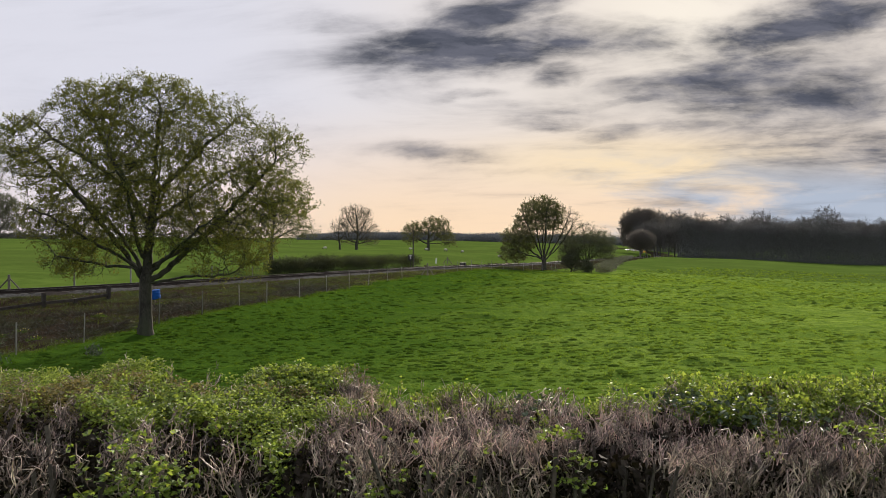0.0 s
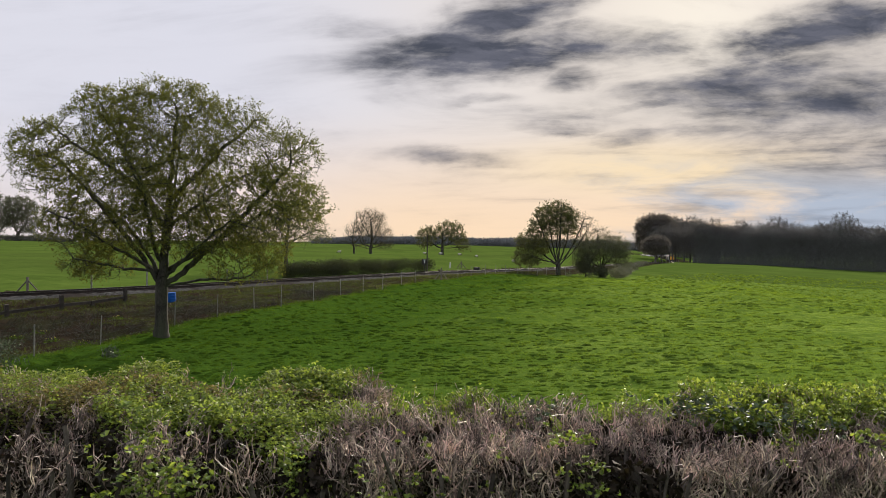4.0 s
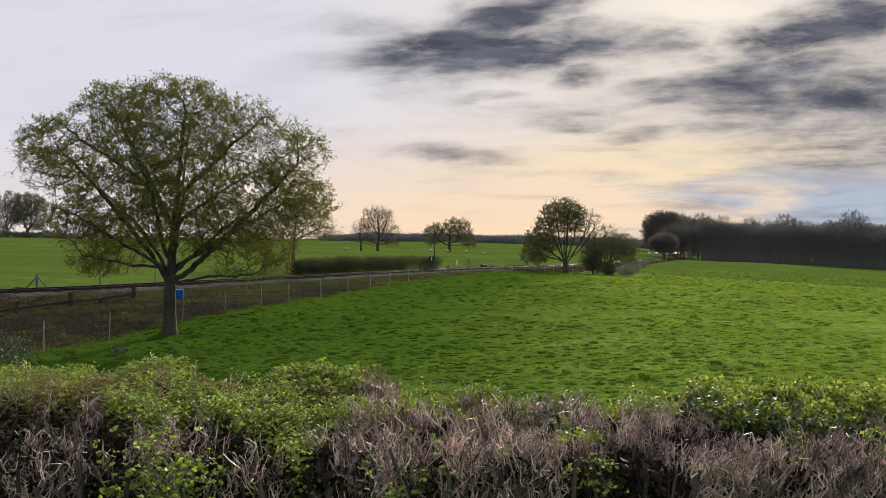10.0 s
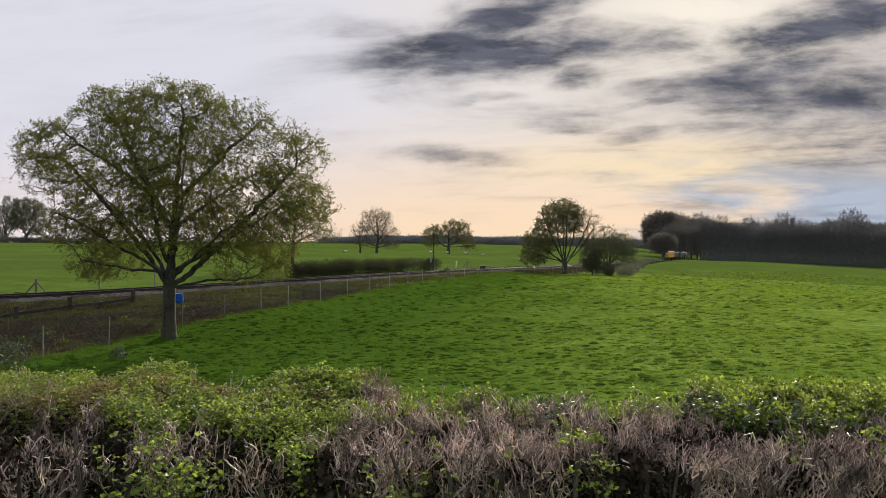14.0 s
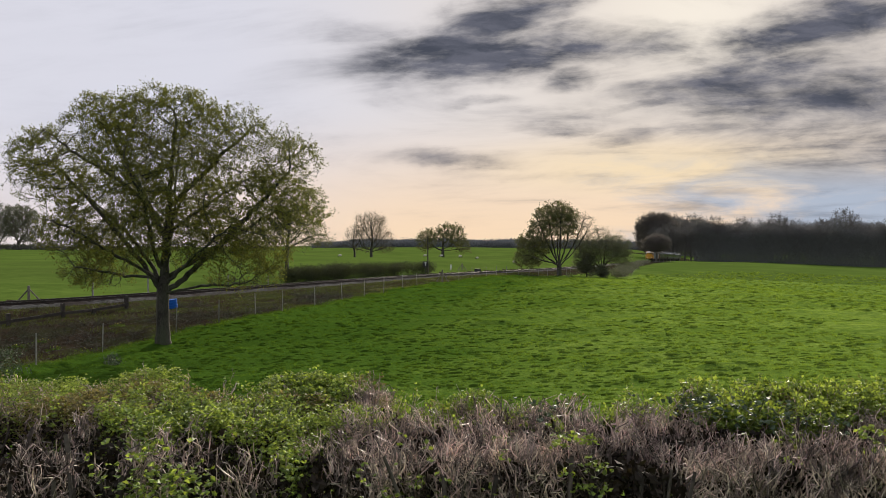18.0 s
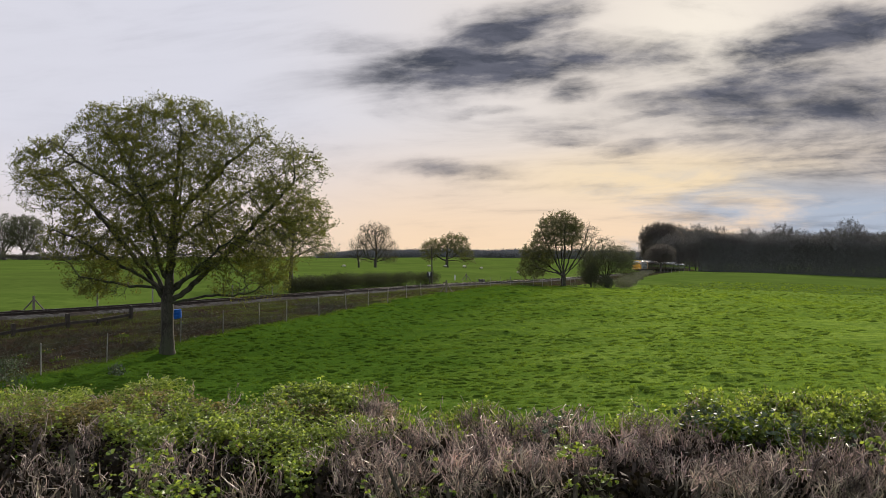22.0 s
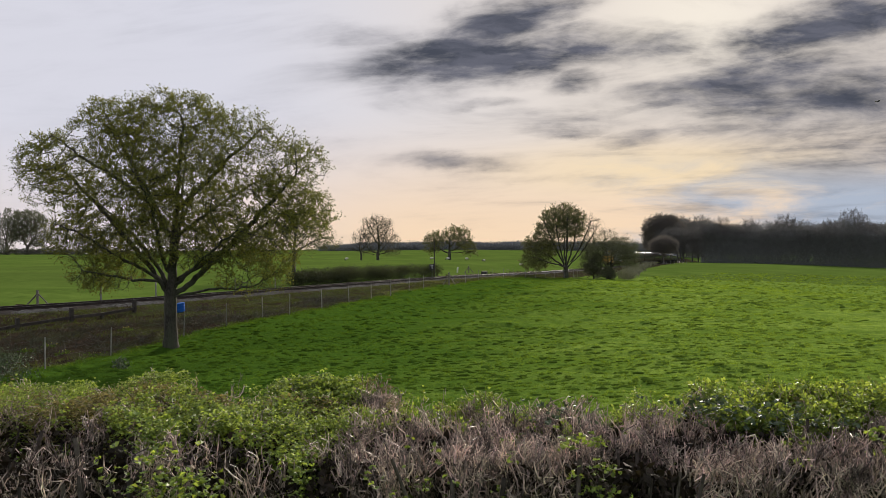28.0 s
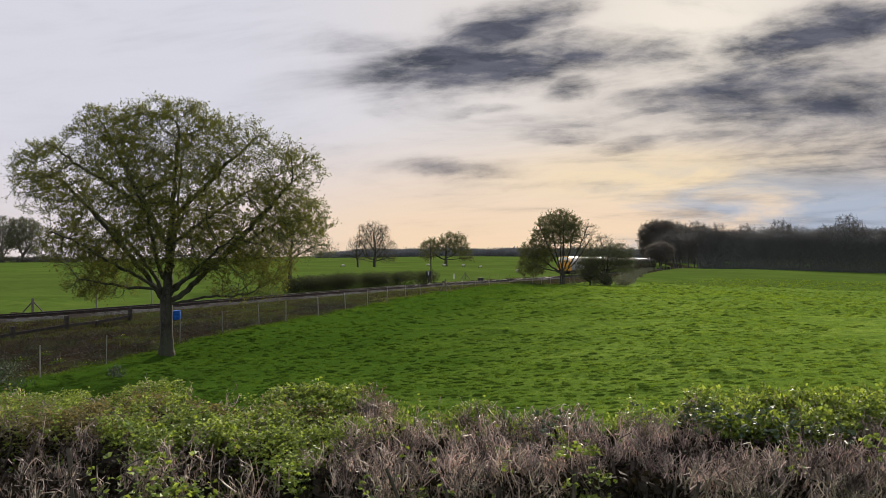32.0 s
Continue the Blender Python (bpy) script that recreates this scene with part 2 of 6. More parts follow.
def leafy(name, a, b, through_light=0.45, vary=0.35, rough=0.6, gloss=0.15, lush=None, warmth=(1.35, 1.25, 0.55), patch=1.1):
    """Leaves and blades: diffuse and see-through light, each piece a little different."""
    m = bpy.data.materials.new(name)
    m.use_nodes = True
    t = m.node_tree
    pr = t.nodes["Principled BSDF"]
    rnd = node(t, "ShaderNodeNewGeometry").outputs["Random Per Island"]
    co = node(t, "ShaderNodeTexCoord").outputs["Object"]
    f = calc(t, "ADD", calc(t, "MULTIPLY", rnd, 0.6), calc(t, "MULTIPLY", noise_tex(t, co, patch, 3, 0.6), 0.4))
    hsv = node(t, "ShaderNodeHueSaturation")
    col = blend(t, ramp(t, f, 0.2, 0.8), a, b)
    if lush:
        col = blend(t, lush_shade(t, co), col, lush)
    wire(t, col, hsv.inputs["Color"])
    wire(t, ramp(t, calc(t, "FRACT", calc(t, "MULTIPLY", rnd, 5.7)), 0, 1, 1 - vary, 1 + vary, False), hsv.inputs["Value"])
    wire(t, hsv.outputs[0], pr.inputs["Base Color"])
    pr.inputs["Roughness"].default_value, pr.inputs["Specular IOR Level"].default_value = rough, gloss
    tr = node(t, "ShaderNodeBsdfTranslucent")
    wire(t, blend(t, 1.0, hsv.outputs[0], warmth, "MULTIPLY"), tr.inputs["Color"])
    mx = node(t, "ShaderNodeMixShader")
    mx.inputs[0].default_value = through_light
    t.links.new(pr.outputs[0], mx.inputs[1]), t.links.new(tr.outputs[0], mx.inputs[2])
    t.links.new(mx.outputs[0], t.nodes["Material Output"].inputs[0])
    return m


# lush: deeper green that also paints in the dimmer light on the railway side
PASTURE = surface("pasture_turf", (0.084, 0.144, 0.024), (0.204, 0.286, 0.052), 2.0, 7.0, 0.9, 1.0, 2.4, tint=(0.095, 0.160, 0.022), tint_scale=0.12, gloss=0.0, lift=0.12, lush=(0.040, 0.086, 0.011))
FAR_PASTURE = surface("far_turf", (0.068, 0.112, 0.021), (0.102, 0.156, 0.031), 0.10, 1.2, 0.9, 0.6, 0.8, tint=(0.072, 0.108, 0.024), tint_scale=0.03, gloss=0.0)
BANK = surface("bank_litter", (0.020, 0.015, 0.011), (0.044, 0.033, 0.024), 1.2, 9.0, 0.95, 1.0, 5.0, tint=(0.040, 0.050, 0.020), tint_scale=0.35, gloss=0.0)
BALLAST = surface("ballast_stone", (0.062, 0.061, 0.060), (0.165, 0.160, 0.155), 6.0, 22.0, 0.9, 1.0, 16.0, tint=(0.060, 0.048, 0.042), tint_scale=0.4, gloss=0.0)
RAIL_STEEL = surface("rail_steel", (0.022, 0.016, 0.014), (0.045, 0.032, 0.026), 3.0, 40.0, 0.6, 0.2, metal=0.4)
RAIL_TOP = surface("worn_rail_head", (0.16, 0.15, 0.145), (0.26, 0.25, 0.24), 2.0, 30.0, 0.6, 0.05, metal=0.8)
SLEEPER = surface("sleeper_wood", (0.020, 0.017, 0.015), (0.046, 0.039, 0.034), 4.0, 40.0, 0.95, 0.5, squash=(1, 6, 6), vary=0.2, gloss=0.0)
BARK = surface("oak_bark", (0.030, 0.027, 0.023), (0.110, 0.099, 0.084), 3.0, 22.0, 0.95, 0.9, 14.0, tint=(0.060, 0.070, 0.040), tint_scale=0.8, squash=(1, 1, 0.35), gloss=0.2)
DARK_BARK = surface("grey_bark", (0.095, 0.082, 0.072), (0.170, 0.150, 0.130), 2.0, 15.0, 0.95, 0.5, gloss=0.1)
WOOD_BARK = surface("woodland_bark", (0.100, 0.094, 0.090), (0.145, 0.137, 0.130), 1.0, 12.0, 0.95, 0.3, gloss=0.05)
OAK_LEAF = leafy("oak_leaf", (0.178, 0.184, 0.058), (0.104, 0.126, 0.041), 0.48)
BUD_LEAF = leafy("bud_leaf", (0.150, 0.110, 0.065), (0.115, 0.105, 0.048), 0.45)
FIELD_LEAF = leafy("field_tree_leaf", (0.135, 0.140, 0.064), (0.095, 0.110, 0.050), 0.42, warmth=(1.2, 1.15, 0.7))
BUSH_LEAF = leafy("bush_leaf", (0.142, 0.152, 0.098), (0.104, 0.118, 0.076), 0.4, warmth=(1.08, 1.08, 0.80))
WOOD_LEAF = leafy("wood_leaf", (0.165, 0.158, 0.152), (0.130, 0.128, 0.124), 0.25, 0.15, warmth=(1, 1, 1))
# lighter than the wood's leaves: haze before the wood is painted into this grey
HAZE_LEAF = leafy("wood_edge_haze", (0.245, 0.245, 0.240), (0.190, 0.196, 0.194), 0.15, 0.12, warmth=(1, 1, 1))
TWIG = surface("hedge_twig", (0.046, 0.032, 0.027), (0.740, 0.580, 0.485), 9.0, 70.0, 0.42, 0.3, vary=0.75, island=True, gloss=0.5)
HEDGE_LEAF = leafy("hawthorn_leaf", (0.310, 0.395, 0.102), (0.130, 0.196, 0.052), 0.48, 0.5, 0.45, 0.3, patch=7.0)
BRONZE_LEAF = leafy("young_bronze_leaf", (0.260, 0.225, 0.105), (0.130, 0.120, 0.060), 0.4, 0.4, 0.45, 0.3, patch=7.0)
IVY_LEAF = leafy("ivy_leaf", (0.085, 0.120, 0.070), (0.050, 0.080, 0.042), 0.15, 0.4, 0.5, 0.3)
# the blades carry the same greener, shade-darkened tint as the turf
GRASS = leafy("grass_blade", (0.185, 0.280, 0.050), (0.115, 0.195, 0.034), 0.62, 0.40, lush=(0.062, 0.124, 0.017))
TUSSOCK = leafy("tussock_blade", (0.082, 0.145, 0.020), (0.052, 0.102, 0.014), 0.5, 0.35)
PALE_STALK = leafy("pale_dry_grass", (0.140, 0.155, 0.075), (0.088, 0.105, 0.048), 0.35, 0.35)
SCRUB_LEAF = leafy("far_scrub", (0.170, 0.175, 0.135), (0.120, 0.130, 0.095), 0.35, 0.25, warmth=(1.1, 1.1, 0.8))
MOSS = leafy("bank_moss", (0.078, 0.100, 0.030), (0.050, 0.064, 0.022), 0.35, 0.3)
DRY_GRASS = leafy("dry_stalk", (0.066, 0.049, 0.037), (0.036, 0.031, 0.021), 0.2, 0.4)
# distance haze is mixed into this blue-grey leaf colour
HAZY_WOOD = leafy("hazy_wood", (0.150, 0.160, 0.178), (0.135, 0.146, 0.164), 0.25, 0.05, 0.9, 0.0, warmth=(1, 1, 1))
STEM = surface("old_stem", (0.040, 0.034, 0.028), (0.120, 0.102, 0.084), 9.0, 60.0, 0.8, 0.4, vary=0.4, gloss=0.2)
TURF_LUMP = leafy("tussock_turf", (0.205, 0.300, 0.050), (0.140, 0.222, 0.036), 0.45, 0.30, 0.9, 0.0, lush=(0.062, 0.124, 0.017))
# near-black on purpose: the hedge's inner shade is put into this colour
SHADE_LEAF = leafy("shade_dead_leaf", (0.040, 0.030, 0.022), (0.022, 0.018, 0.013), 0.1, 0.4)
SMOKE = bpy.data.materials.new("thin_smoke")
SMOKE.use_nodes = True
smoke_tree = SMOKE.node_tree
smoke_mix, smoke_clear = node(smoke_tree, "ShaderNodeMixShader"), node(smoke_tree, "ShaderNodeBsdfTransparent")
smoke_tree.nodes["Principled BSDF"].inputs["Base Color"].default_value = (0.25, 0.26, 0.28, 1)
smoke_tree.nodes["Principled BSDF"].inputs["Roughness"].default_value = 1.0
smoke_tree.nodes["Principled BSDF"].inputs["Specular IOR Level"].default_value = 0.0
smoke_mix.inputs[0].default_value = 0.02
smoke_tree.links.new(smoke_clear.outputs[0], smoke_mix.inputs[1]), smoke_tree.links.new(smoke_tree.nodes["Principled BSDF"].outputs[0], smoke_mix.inputs[2])
smoke_tree.links.new(smoke_mix.outputs[0], smoke_tree.nodes["Material Output"].inputs[0])
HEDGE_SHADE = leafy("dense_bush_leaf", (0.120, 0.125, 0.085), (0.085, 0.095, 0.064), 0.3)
BROWN_LEAF = leafy("brown_bud_leaf", (0.190, 0.168, 0.155), (0.150, 0.142, 0.130), 0.4, 0.2, warmth=(1, 0.97, 0.92))


# ---- making meshes ----
def mesh_of(name, verts, faces, mats, index=None, smooth=False):
    me = bpy.data.meshes.new(name)
    verts = np.asarray(verts, np.float32)
    if isinstance(faces, np.ndarray):
        n, k = faces.shape
        me.vertices.add(len(verts))
        me.vertices.foreach_set("co", verts.ravel())
        me.loops.add(n * k)
        me.loops.foreach_set("vertex_index", faces.astype(np.int32).ravel())
        me.polygons.add(n)
        me.polygons.foreach_set("loop_start", np.arange(0, n * k, k, dtype=np.int32))
    else:
        me.from_pydata(verts.tolist(), [], faces)
    for m in mats:
        me.materials.append(m)
    if index is not None:
        me.polygons.foreach_set("material_index", np.asarray(index, np.int32))
    me.polygons.foreach_set("use_smooth", np.full(len(me.polygons), smooth))
    me.update(calc_edges=True)
    return me


def piece(name, me, parent=None, m=None, label="", kind=""):
    """A mesh as one part under a thing."""
    ob = new(name, me)
    if parent is not None:
        ob.parent = parent
    if m is not None:
        ob.matrix_local = m
    return tagged(ob, label, kind=kind)


def part(name, bm, material, parent=None, label="", kind=""):
    """A bmesh as one mesh object under a thing."""
    me = bpy.data.meshes.new(name)
    bmesh.ops.recalc_face_normals(bm, faces=bm.faces)
    bm.to_mesh(me)
    bm.free()
    for mm in material if isinstance(material, (list, tuple)) else [material]:
        me.materials.append(mm)
    return piece(name, me, parent, None, label, kind)


def box(bm, x0, x1, y0, y1, z0, z1, bevel=0.0):
    r = bmesh.ops.create_cube(bm, size=1, matrix=Matrix.Translation(((x0 + x1) / 2, (y0 + y1) / 2, (z0 + z1) / 2)) @ Matrix.Diagonal((x1 - x0, y1 - y0, z1 - z0, 1)))
    if bevel:
        bmesh.ops.bevel(bm, geom=list({e for v in r["verts"] for e in v.link_edges}), offset=bevel, segments=2, affect="EDGES")
    return r["verts"]


def rod(bm, a, b, r0, r1=None, sides=8):
    a, b = Vector(a), Vector(b)
    q = (b - a).to_track_quat("Z", "Y").to_matrix().to_4x4()
    bmesh.ops.create_cone(bm, cap_ends=True, segments=sides, radius1=r0, radius2=r0 if r1 is None else r1, depth=(b - a).length,
                          matrix=Matrix.Translation((a + b) / 2) @ q)


def thing(name, m, label, category, group=""):
    ob = new(name)
    ob.matrix_basis = m
    return tagged(ob, label, category, group)


def lattice(x, y, seed):
    """Smooth random heights between -1 and 1 on a unit lattice."""
    xi, yi = np.floor(x), np.floor(y)
    fx, fy = x - xi, y - yi
    fx, fy = fx * fx * (3 - 2 * fx), fy * fy * (3 - 2 * fy)

    def h(a, b):
        s = np.sin(a * 127.1 + b * 311.7 + seed * 74.7) * 43758.5453
        return (s - np.floor(s)) * 2 - 1
    return (h(xi, yi) * (1 - fx) + h(xi + 1, yi) * fx) * (1 - fy) + (h(xi, yi + 1) * (1 - fx) + h(xi + 1, yi + 1) * fx) * fy


# ---- the lie of the land ----
# heights below the eye, along seven bearings (rows) at eleven distances ahead
DIST = np.array([0, 5, 17, 30, 45, 60, 75, 105, 160, 250, 400.0])
BEAR = np.array([-0.61, -0.38, -0.143, 0.0, 0.2, 0.4, 0.61])
FALL = np.array([
    [2.10, 2.5, 4.00, 4.35, 3.30, 3.00, 2.75, 2.35, 1.60, 0.45, 0.0],
    [2.10, 2.5, 3.90, 4.15, 3.60, 3.20, 2.95, 2.55, 2.00, 1.15, 0.6],
    [2.10, 2.5, 3.70, 3.90, 3.75, 3.65, 3.25, 2.95, 2.65, 4.30, 2.1],
    [2.10, 2.5, 3.60, 3.80, 3.70, 3.70, 3.82, 3.60, 2.80, 4.60, 2.3],
    [2.10, 2.5, 3.50, 3.65, 3.60, 3.60, 3.80, 4.95, 5.60, 6.20, 5.0],
    [2.10, 2.5, 3.30, 3.40, 3.40, 3.70, 4.60, 6.20, 7.00, 7.10, 10.0],
    [2.10, 2.5, 3.20, 3.30, 3.60, 5.00, 6.20, 7.80, 8.20, 9.40, 12.0]])


def spline_rows(d):
    """Smooth heights along each bearing at the distances d."""
    k = np.log(DIST + 10)
    s = np.log(np.clip(d, 0, 400) + 10)
    g = np.zeros_like(FALL)
    g[:, 1:-1] = (FALL[:, 2:] - FALL[:, :-2]) / (k[2:] - k[:-2])
    i = np.clip(np.searchsorted(k, s) - 1, 0, len(k) - 2)
    w = k[i + 1] - k[i]
    f = (s - k[i]) / w
    return ((1 + 2 * f) * (1 - f) ** 2 * FALL[:, i] + f * (1 - f) ** 2 * w * g[:, i] + f * f * (3 - 2 * f) * FALL[:, i + 1] + f * f * (f - 1) * w * g[:, i + 1])


def land(x, y):
    """Ground height without lumps, at arrays of places."""
    x, y = np.asarray(x, float), np.asarray(y, float)
    shape = np.broadcast(x, y).shape
    x, y = np.broadcast_to(x, shape).ravel(), np.broadcast_to(y, shape).ravel()
    rows = spline_rows(y)
    u = np.clip(x / np.maximum(y, 10), BEAR[0], BEAR[-1])
    i = np.clip(np.searchsorted(BEAR, u) - 1, 0, len(BEAR) - 2)
    f = (u - BEAR[i]) / (BEAR[i + 1] - BEAR[i])
    f = f * 0.5 + f * f * (3 - 2 * f) * 0.5
    n = np.arange(len(u))
    return (EYE - (rows[i, n] * (1 - f) + rows[i + 1, n] * f)).reshape(shape)


def lumps(x, y):
    """Tussocky unevenness of the grazed field."""
    big = 0.09 * lattice(x / 7, y / 5, 3)
    mid = 0.055 * lattice(x / 1.7, y / 1.3, 5)
    small = np.maximum(lattice(x / 1.0, y / 0.9, 9), 0) ** 1.5 * 0.17 * np.clip(0.55 + lattice(x / 6, y / 5, 11), 0.1, 1)
    return big + mid + small


def height(x, y):
    near = np.clip((160 - np.asarray(y)) / 80, 0, 1)
    return land(x, y) + lumps(np.asarray(x, float), np.asarray(y, float)) * near


def ground_at(x, y):
    return float(height(np.array([x]), np.array([y]))[0])


def chain(points, step):
    """A smooth line through points, cut into even steps."""
    p = np.array(points, float)
    q = np.vstack([2 * p[0] - p[1], p, 2 * p[-1] - p[-2]])
    out = []
    for i in range(1, len(q) - 2):
        for f in np.linspace(0, 1, 40, endpoint=False):
            a, b, c, d = q[i - 1:i + 3]
            out.append(0.5 * ((2 * b) + (c - a) * f + (2 * a - 5 * b + 4 * c - d) * f * f + (3 * b - a - 3 * c + d) * f ** 3))
    out = np.array(out + [p[-1]])
    s = np.concatenate([[0], np.cumsum(np.linalg.norm(np.diff(out, axis=0), axis=1))])
    at = np.arange(0, s[-1], step)
    return np.stack([np.interp(at, s, out[:, k]) for k in range(p.shape[1])], 1)


# rail head, from the left foreground away round the far bend
TRACK = chain([(-62, 8, -0.85), (-38, 29, -0.90), (-25, 41, -0.94), (-18.6, 49, -0.95), (-9.2, 64, -1.0), (0, 85, -1.34), (9.6, 107, -1.86), (21.8, 136, -2.5),
               (40.3, 180, -3.2), (61, 228.6, -4.0), (80.7, 272, -4.9), (101, 315, -6.0), (115.3, 350, -6.8), (127, 397, -7.7), (130.3, 425, -8.2), (126, 480, -9.0), (105, 560, -10)], 1.0)
TRACK_S = np.concatenate([[0], np.cumsum(np.linalg.norm(np.diff(TRACK[:, :2], axis=0), axis=1))])
FENCE = chain([(-30, 4), (-22, 14), (-15.0, 26.6), (-12.6, 33), (-9.8, 39.8), (-7.5, 45.5), (-5.4, 52.7), (0.35, 72), (6.6, 88), (12, 97), (17.2, 105), (20, 109)], 0.5)


def beside(line, x, y):
    """Distance from a line in the plan, and on which side (positive: towards the right-hand field)."""
    x, y = np.asarray(x, float), np.asarray(y, float)
    best, side = np.full(x.shape, 1e9), np.zeros(x.shape)
    near_z = np.zeros(x.shape)
    for i in range(0, len(line) - 1, 2):
        a, b = line[i, :2], line[min(i + 2, len(line) - 1), :2]
        e = b - a
        L = e @ e
        if L == 0:
            continue
        f = np.clip(((x - a[0]) * e[0] + (y - a[1]) * e[1]) / L, 0, 1)
        dx, dy = x - a[0] - f * e[0], y - a[1] - f * e[1]
        d = np.hypot(dx, dy)
        m = d < best
        best = np.where(m, d, best)
        side = np.where(m, np.sign(e[1] * dx - e[0] * dy), side)
        if line.shape[1] > 2:
            near_z = np.where(m, line[i, 2], near_z)
    return best, side, near_z


def make_ground():
    ys = [-400, -200, -100, -50, -25, -12, -6, -3, -1, 0, 1, 2, 3, 4, 5, 6.5, 8]
    y = 9.0
    while y < 3500:
        ys.append(y)
        y += 0.28 if y < 60 else 0.45 if y < 90 else 0.02 * (y - 90) + 0.6
    ys = np.array(ys)
    s = np.linspace(-1, 1, 421)
    half = 30 + np.maximum(ys, 0) * 0.9 + np.maximum(-ys, 0)
    Y = np.repeat(ys[:, None], len(s), 1)
    X = s[None, :] * half[:, None]
    Z = height(X, Y)
    d, side, tz = beside(TRACK, X, Y)
    # the railway's formation carries the ground up to the ballast
    w = np.clip((5.5 - d) / 3.0, 0, 1)
    w = w * w * (3 - 2 * w)
    Z = Z * (1 - w) + (tz - 0.33) * w
    nr, nc = X.shape
    idx = np.arange(nr * nc).reshape(nr, nc)
    F = np.stack([idx[:-1, :-1], idx[:-1, 1:], idx[1:, 1:], idx[1:, :-1]], -1).reshape(-1, 4)
    V = np.stack([X, Y, Z], -1).reshape(-1, 3)
    c = V[F].mean(1)
    df, sf, _ = beside(FENCE, c[:, 0], c[:, 1])
    dt, st, _ = beside(TRACK, c[:, 0], c[:, 1])
    jag = 0.5 * lattice(c[:, 0] / 0.7, c[:, 1] / 0.7, 21)
    bank_zone = ((sf < 0) | (c[:, 1] > 109)) & (st > 0) & (df + jag > 0.2) & ((c[:, 1] < 109) | (dt + jag < 7)) | (dt + jag < 4.2)
    kind = np.where(bank_zone, 1, np.where((st < 0) | (c[:, 1] > 130), 2, 0))
    ob = new("ground", mesh_of("ground", V, F, [PASTURE, BANK, FAR_PASTURE], kind, True))
    return tagged(ob, "grazed green pasture with tussocks and a brown railway bank", "ground", kind="structure")


make_ground()


def strip(line, offsets, lift=0.0):
    """A band along a line: for each offset (sideways, height) a row of points."""
    p = line[:, :2]
    t = np.gradient(p, axis=0)
    t /= np.linalg.norm(t, axis=1, keepdims=True)
    nrm = np.stack([t[:, 1], -t[:, 0]], 1)
    rows = [np.concatenate([p + nrm * o, (line[:, 2] + h + lift)[:, None]], 1) for o, h in offsets]
    V = np.stack(rows, 1)
    n, k = V.shape[:2]
    idx = np.arange(n * k).reshape(n, k)
    F = np.stack([idx[:-1, :-1], idx[:-1, 1:], idx[1:, 1:], idx[1:, :-1]], -1).reshape(-1, 4)
    return V.reshape(-1, 3), F


def make_track():
    bed = strip(TRACK, [(-2.2, -0.75), (-1.7, -0.42), (-1.35, -0.165), (1.35, -0.165), (1.6, -0.34), (1.95, -0.80)])
    V = bed[0]
    V[:, 2] += 0.035 * lattice(V[:, 0] * 2.2, V[:, 1] * 2.2, 4)
    track = tagged(new("railway_track", mesh_of("railway_track", V, bed[1], [BALLAST])), "single railway track on grey stone ballast", "railway track", kind="structure")
    for o in (-0.7525, 0.7525):
        prof = [(o - 0.07, -0.158), (o - 0.07, -0.145), (o - 0.012, -0.13), (o - 0.012, -0.045), (o - 0.035, -0.035), (o - 0.035, -0.004), (o - 0.02, 0), (o + 0.02, 0), (o + 0.035, -0.004), (o + 0.035, -0.035), (o + 0.012, -0.045), (o + 0.012, -0.13), (o + 0.07, -0.145), (o + 0.07, -0.158)]
        v, f = strip(TRACK, prof)
        piece("rail", mesh_of("rail", v, f, [RAIL_STEEL, RAIL_TOP], np.tile((np.arange(len(prof) - 1) == 6).astype(int), len(TRACK) - 1)), track, label="rusty steel rail with a worn bright head")
    bm = bmesh.new()
    box(bm, -1.3, 1.3, -0.125, 0.125, -0.27, -0.15)
    me = bpy.data.meshes.new("sleeper")
    bm.to_mesh(me), bm.free()
    me.materials.append(SLEEPER)
    line = chain(TRACK[24:260:3], 0.72)
    for i in range(min(len(line) - 1, 290)):
        a = line[i + 1] - line[i]
        piece("sleeper", me, track, pose(*line[i], 0, 0, math.degrees(math.atan2(a[1], a[0])) - 90))


make_track()


# ---- trees ----
def limb(az, z0, out, top, bow, step=0.24):
    """The course of a main limb: it leaves the stem at z0, reaches out on a bearing (0 right, 90 away) and ends at the height top."""
    n = max(4, int(math.hypot(out, top - z0) / step))
    f = np.linspace(0, 1, n + 1)[1:]
    wave = 0.10 * np.sin(f * 7 + az * 0.13) * min(1.0, out / 3)
    a = radians(az)
    return np.stack([np.cos(a) * out * f - np.sin(a) * wave, np.sin(a) * out * f + np.cos(a) * wave, z0 + (top - z0) * f ** bow + wave * 0.6], 1)


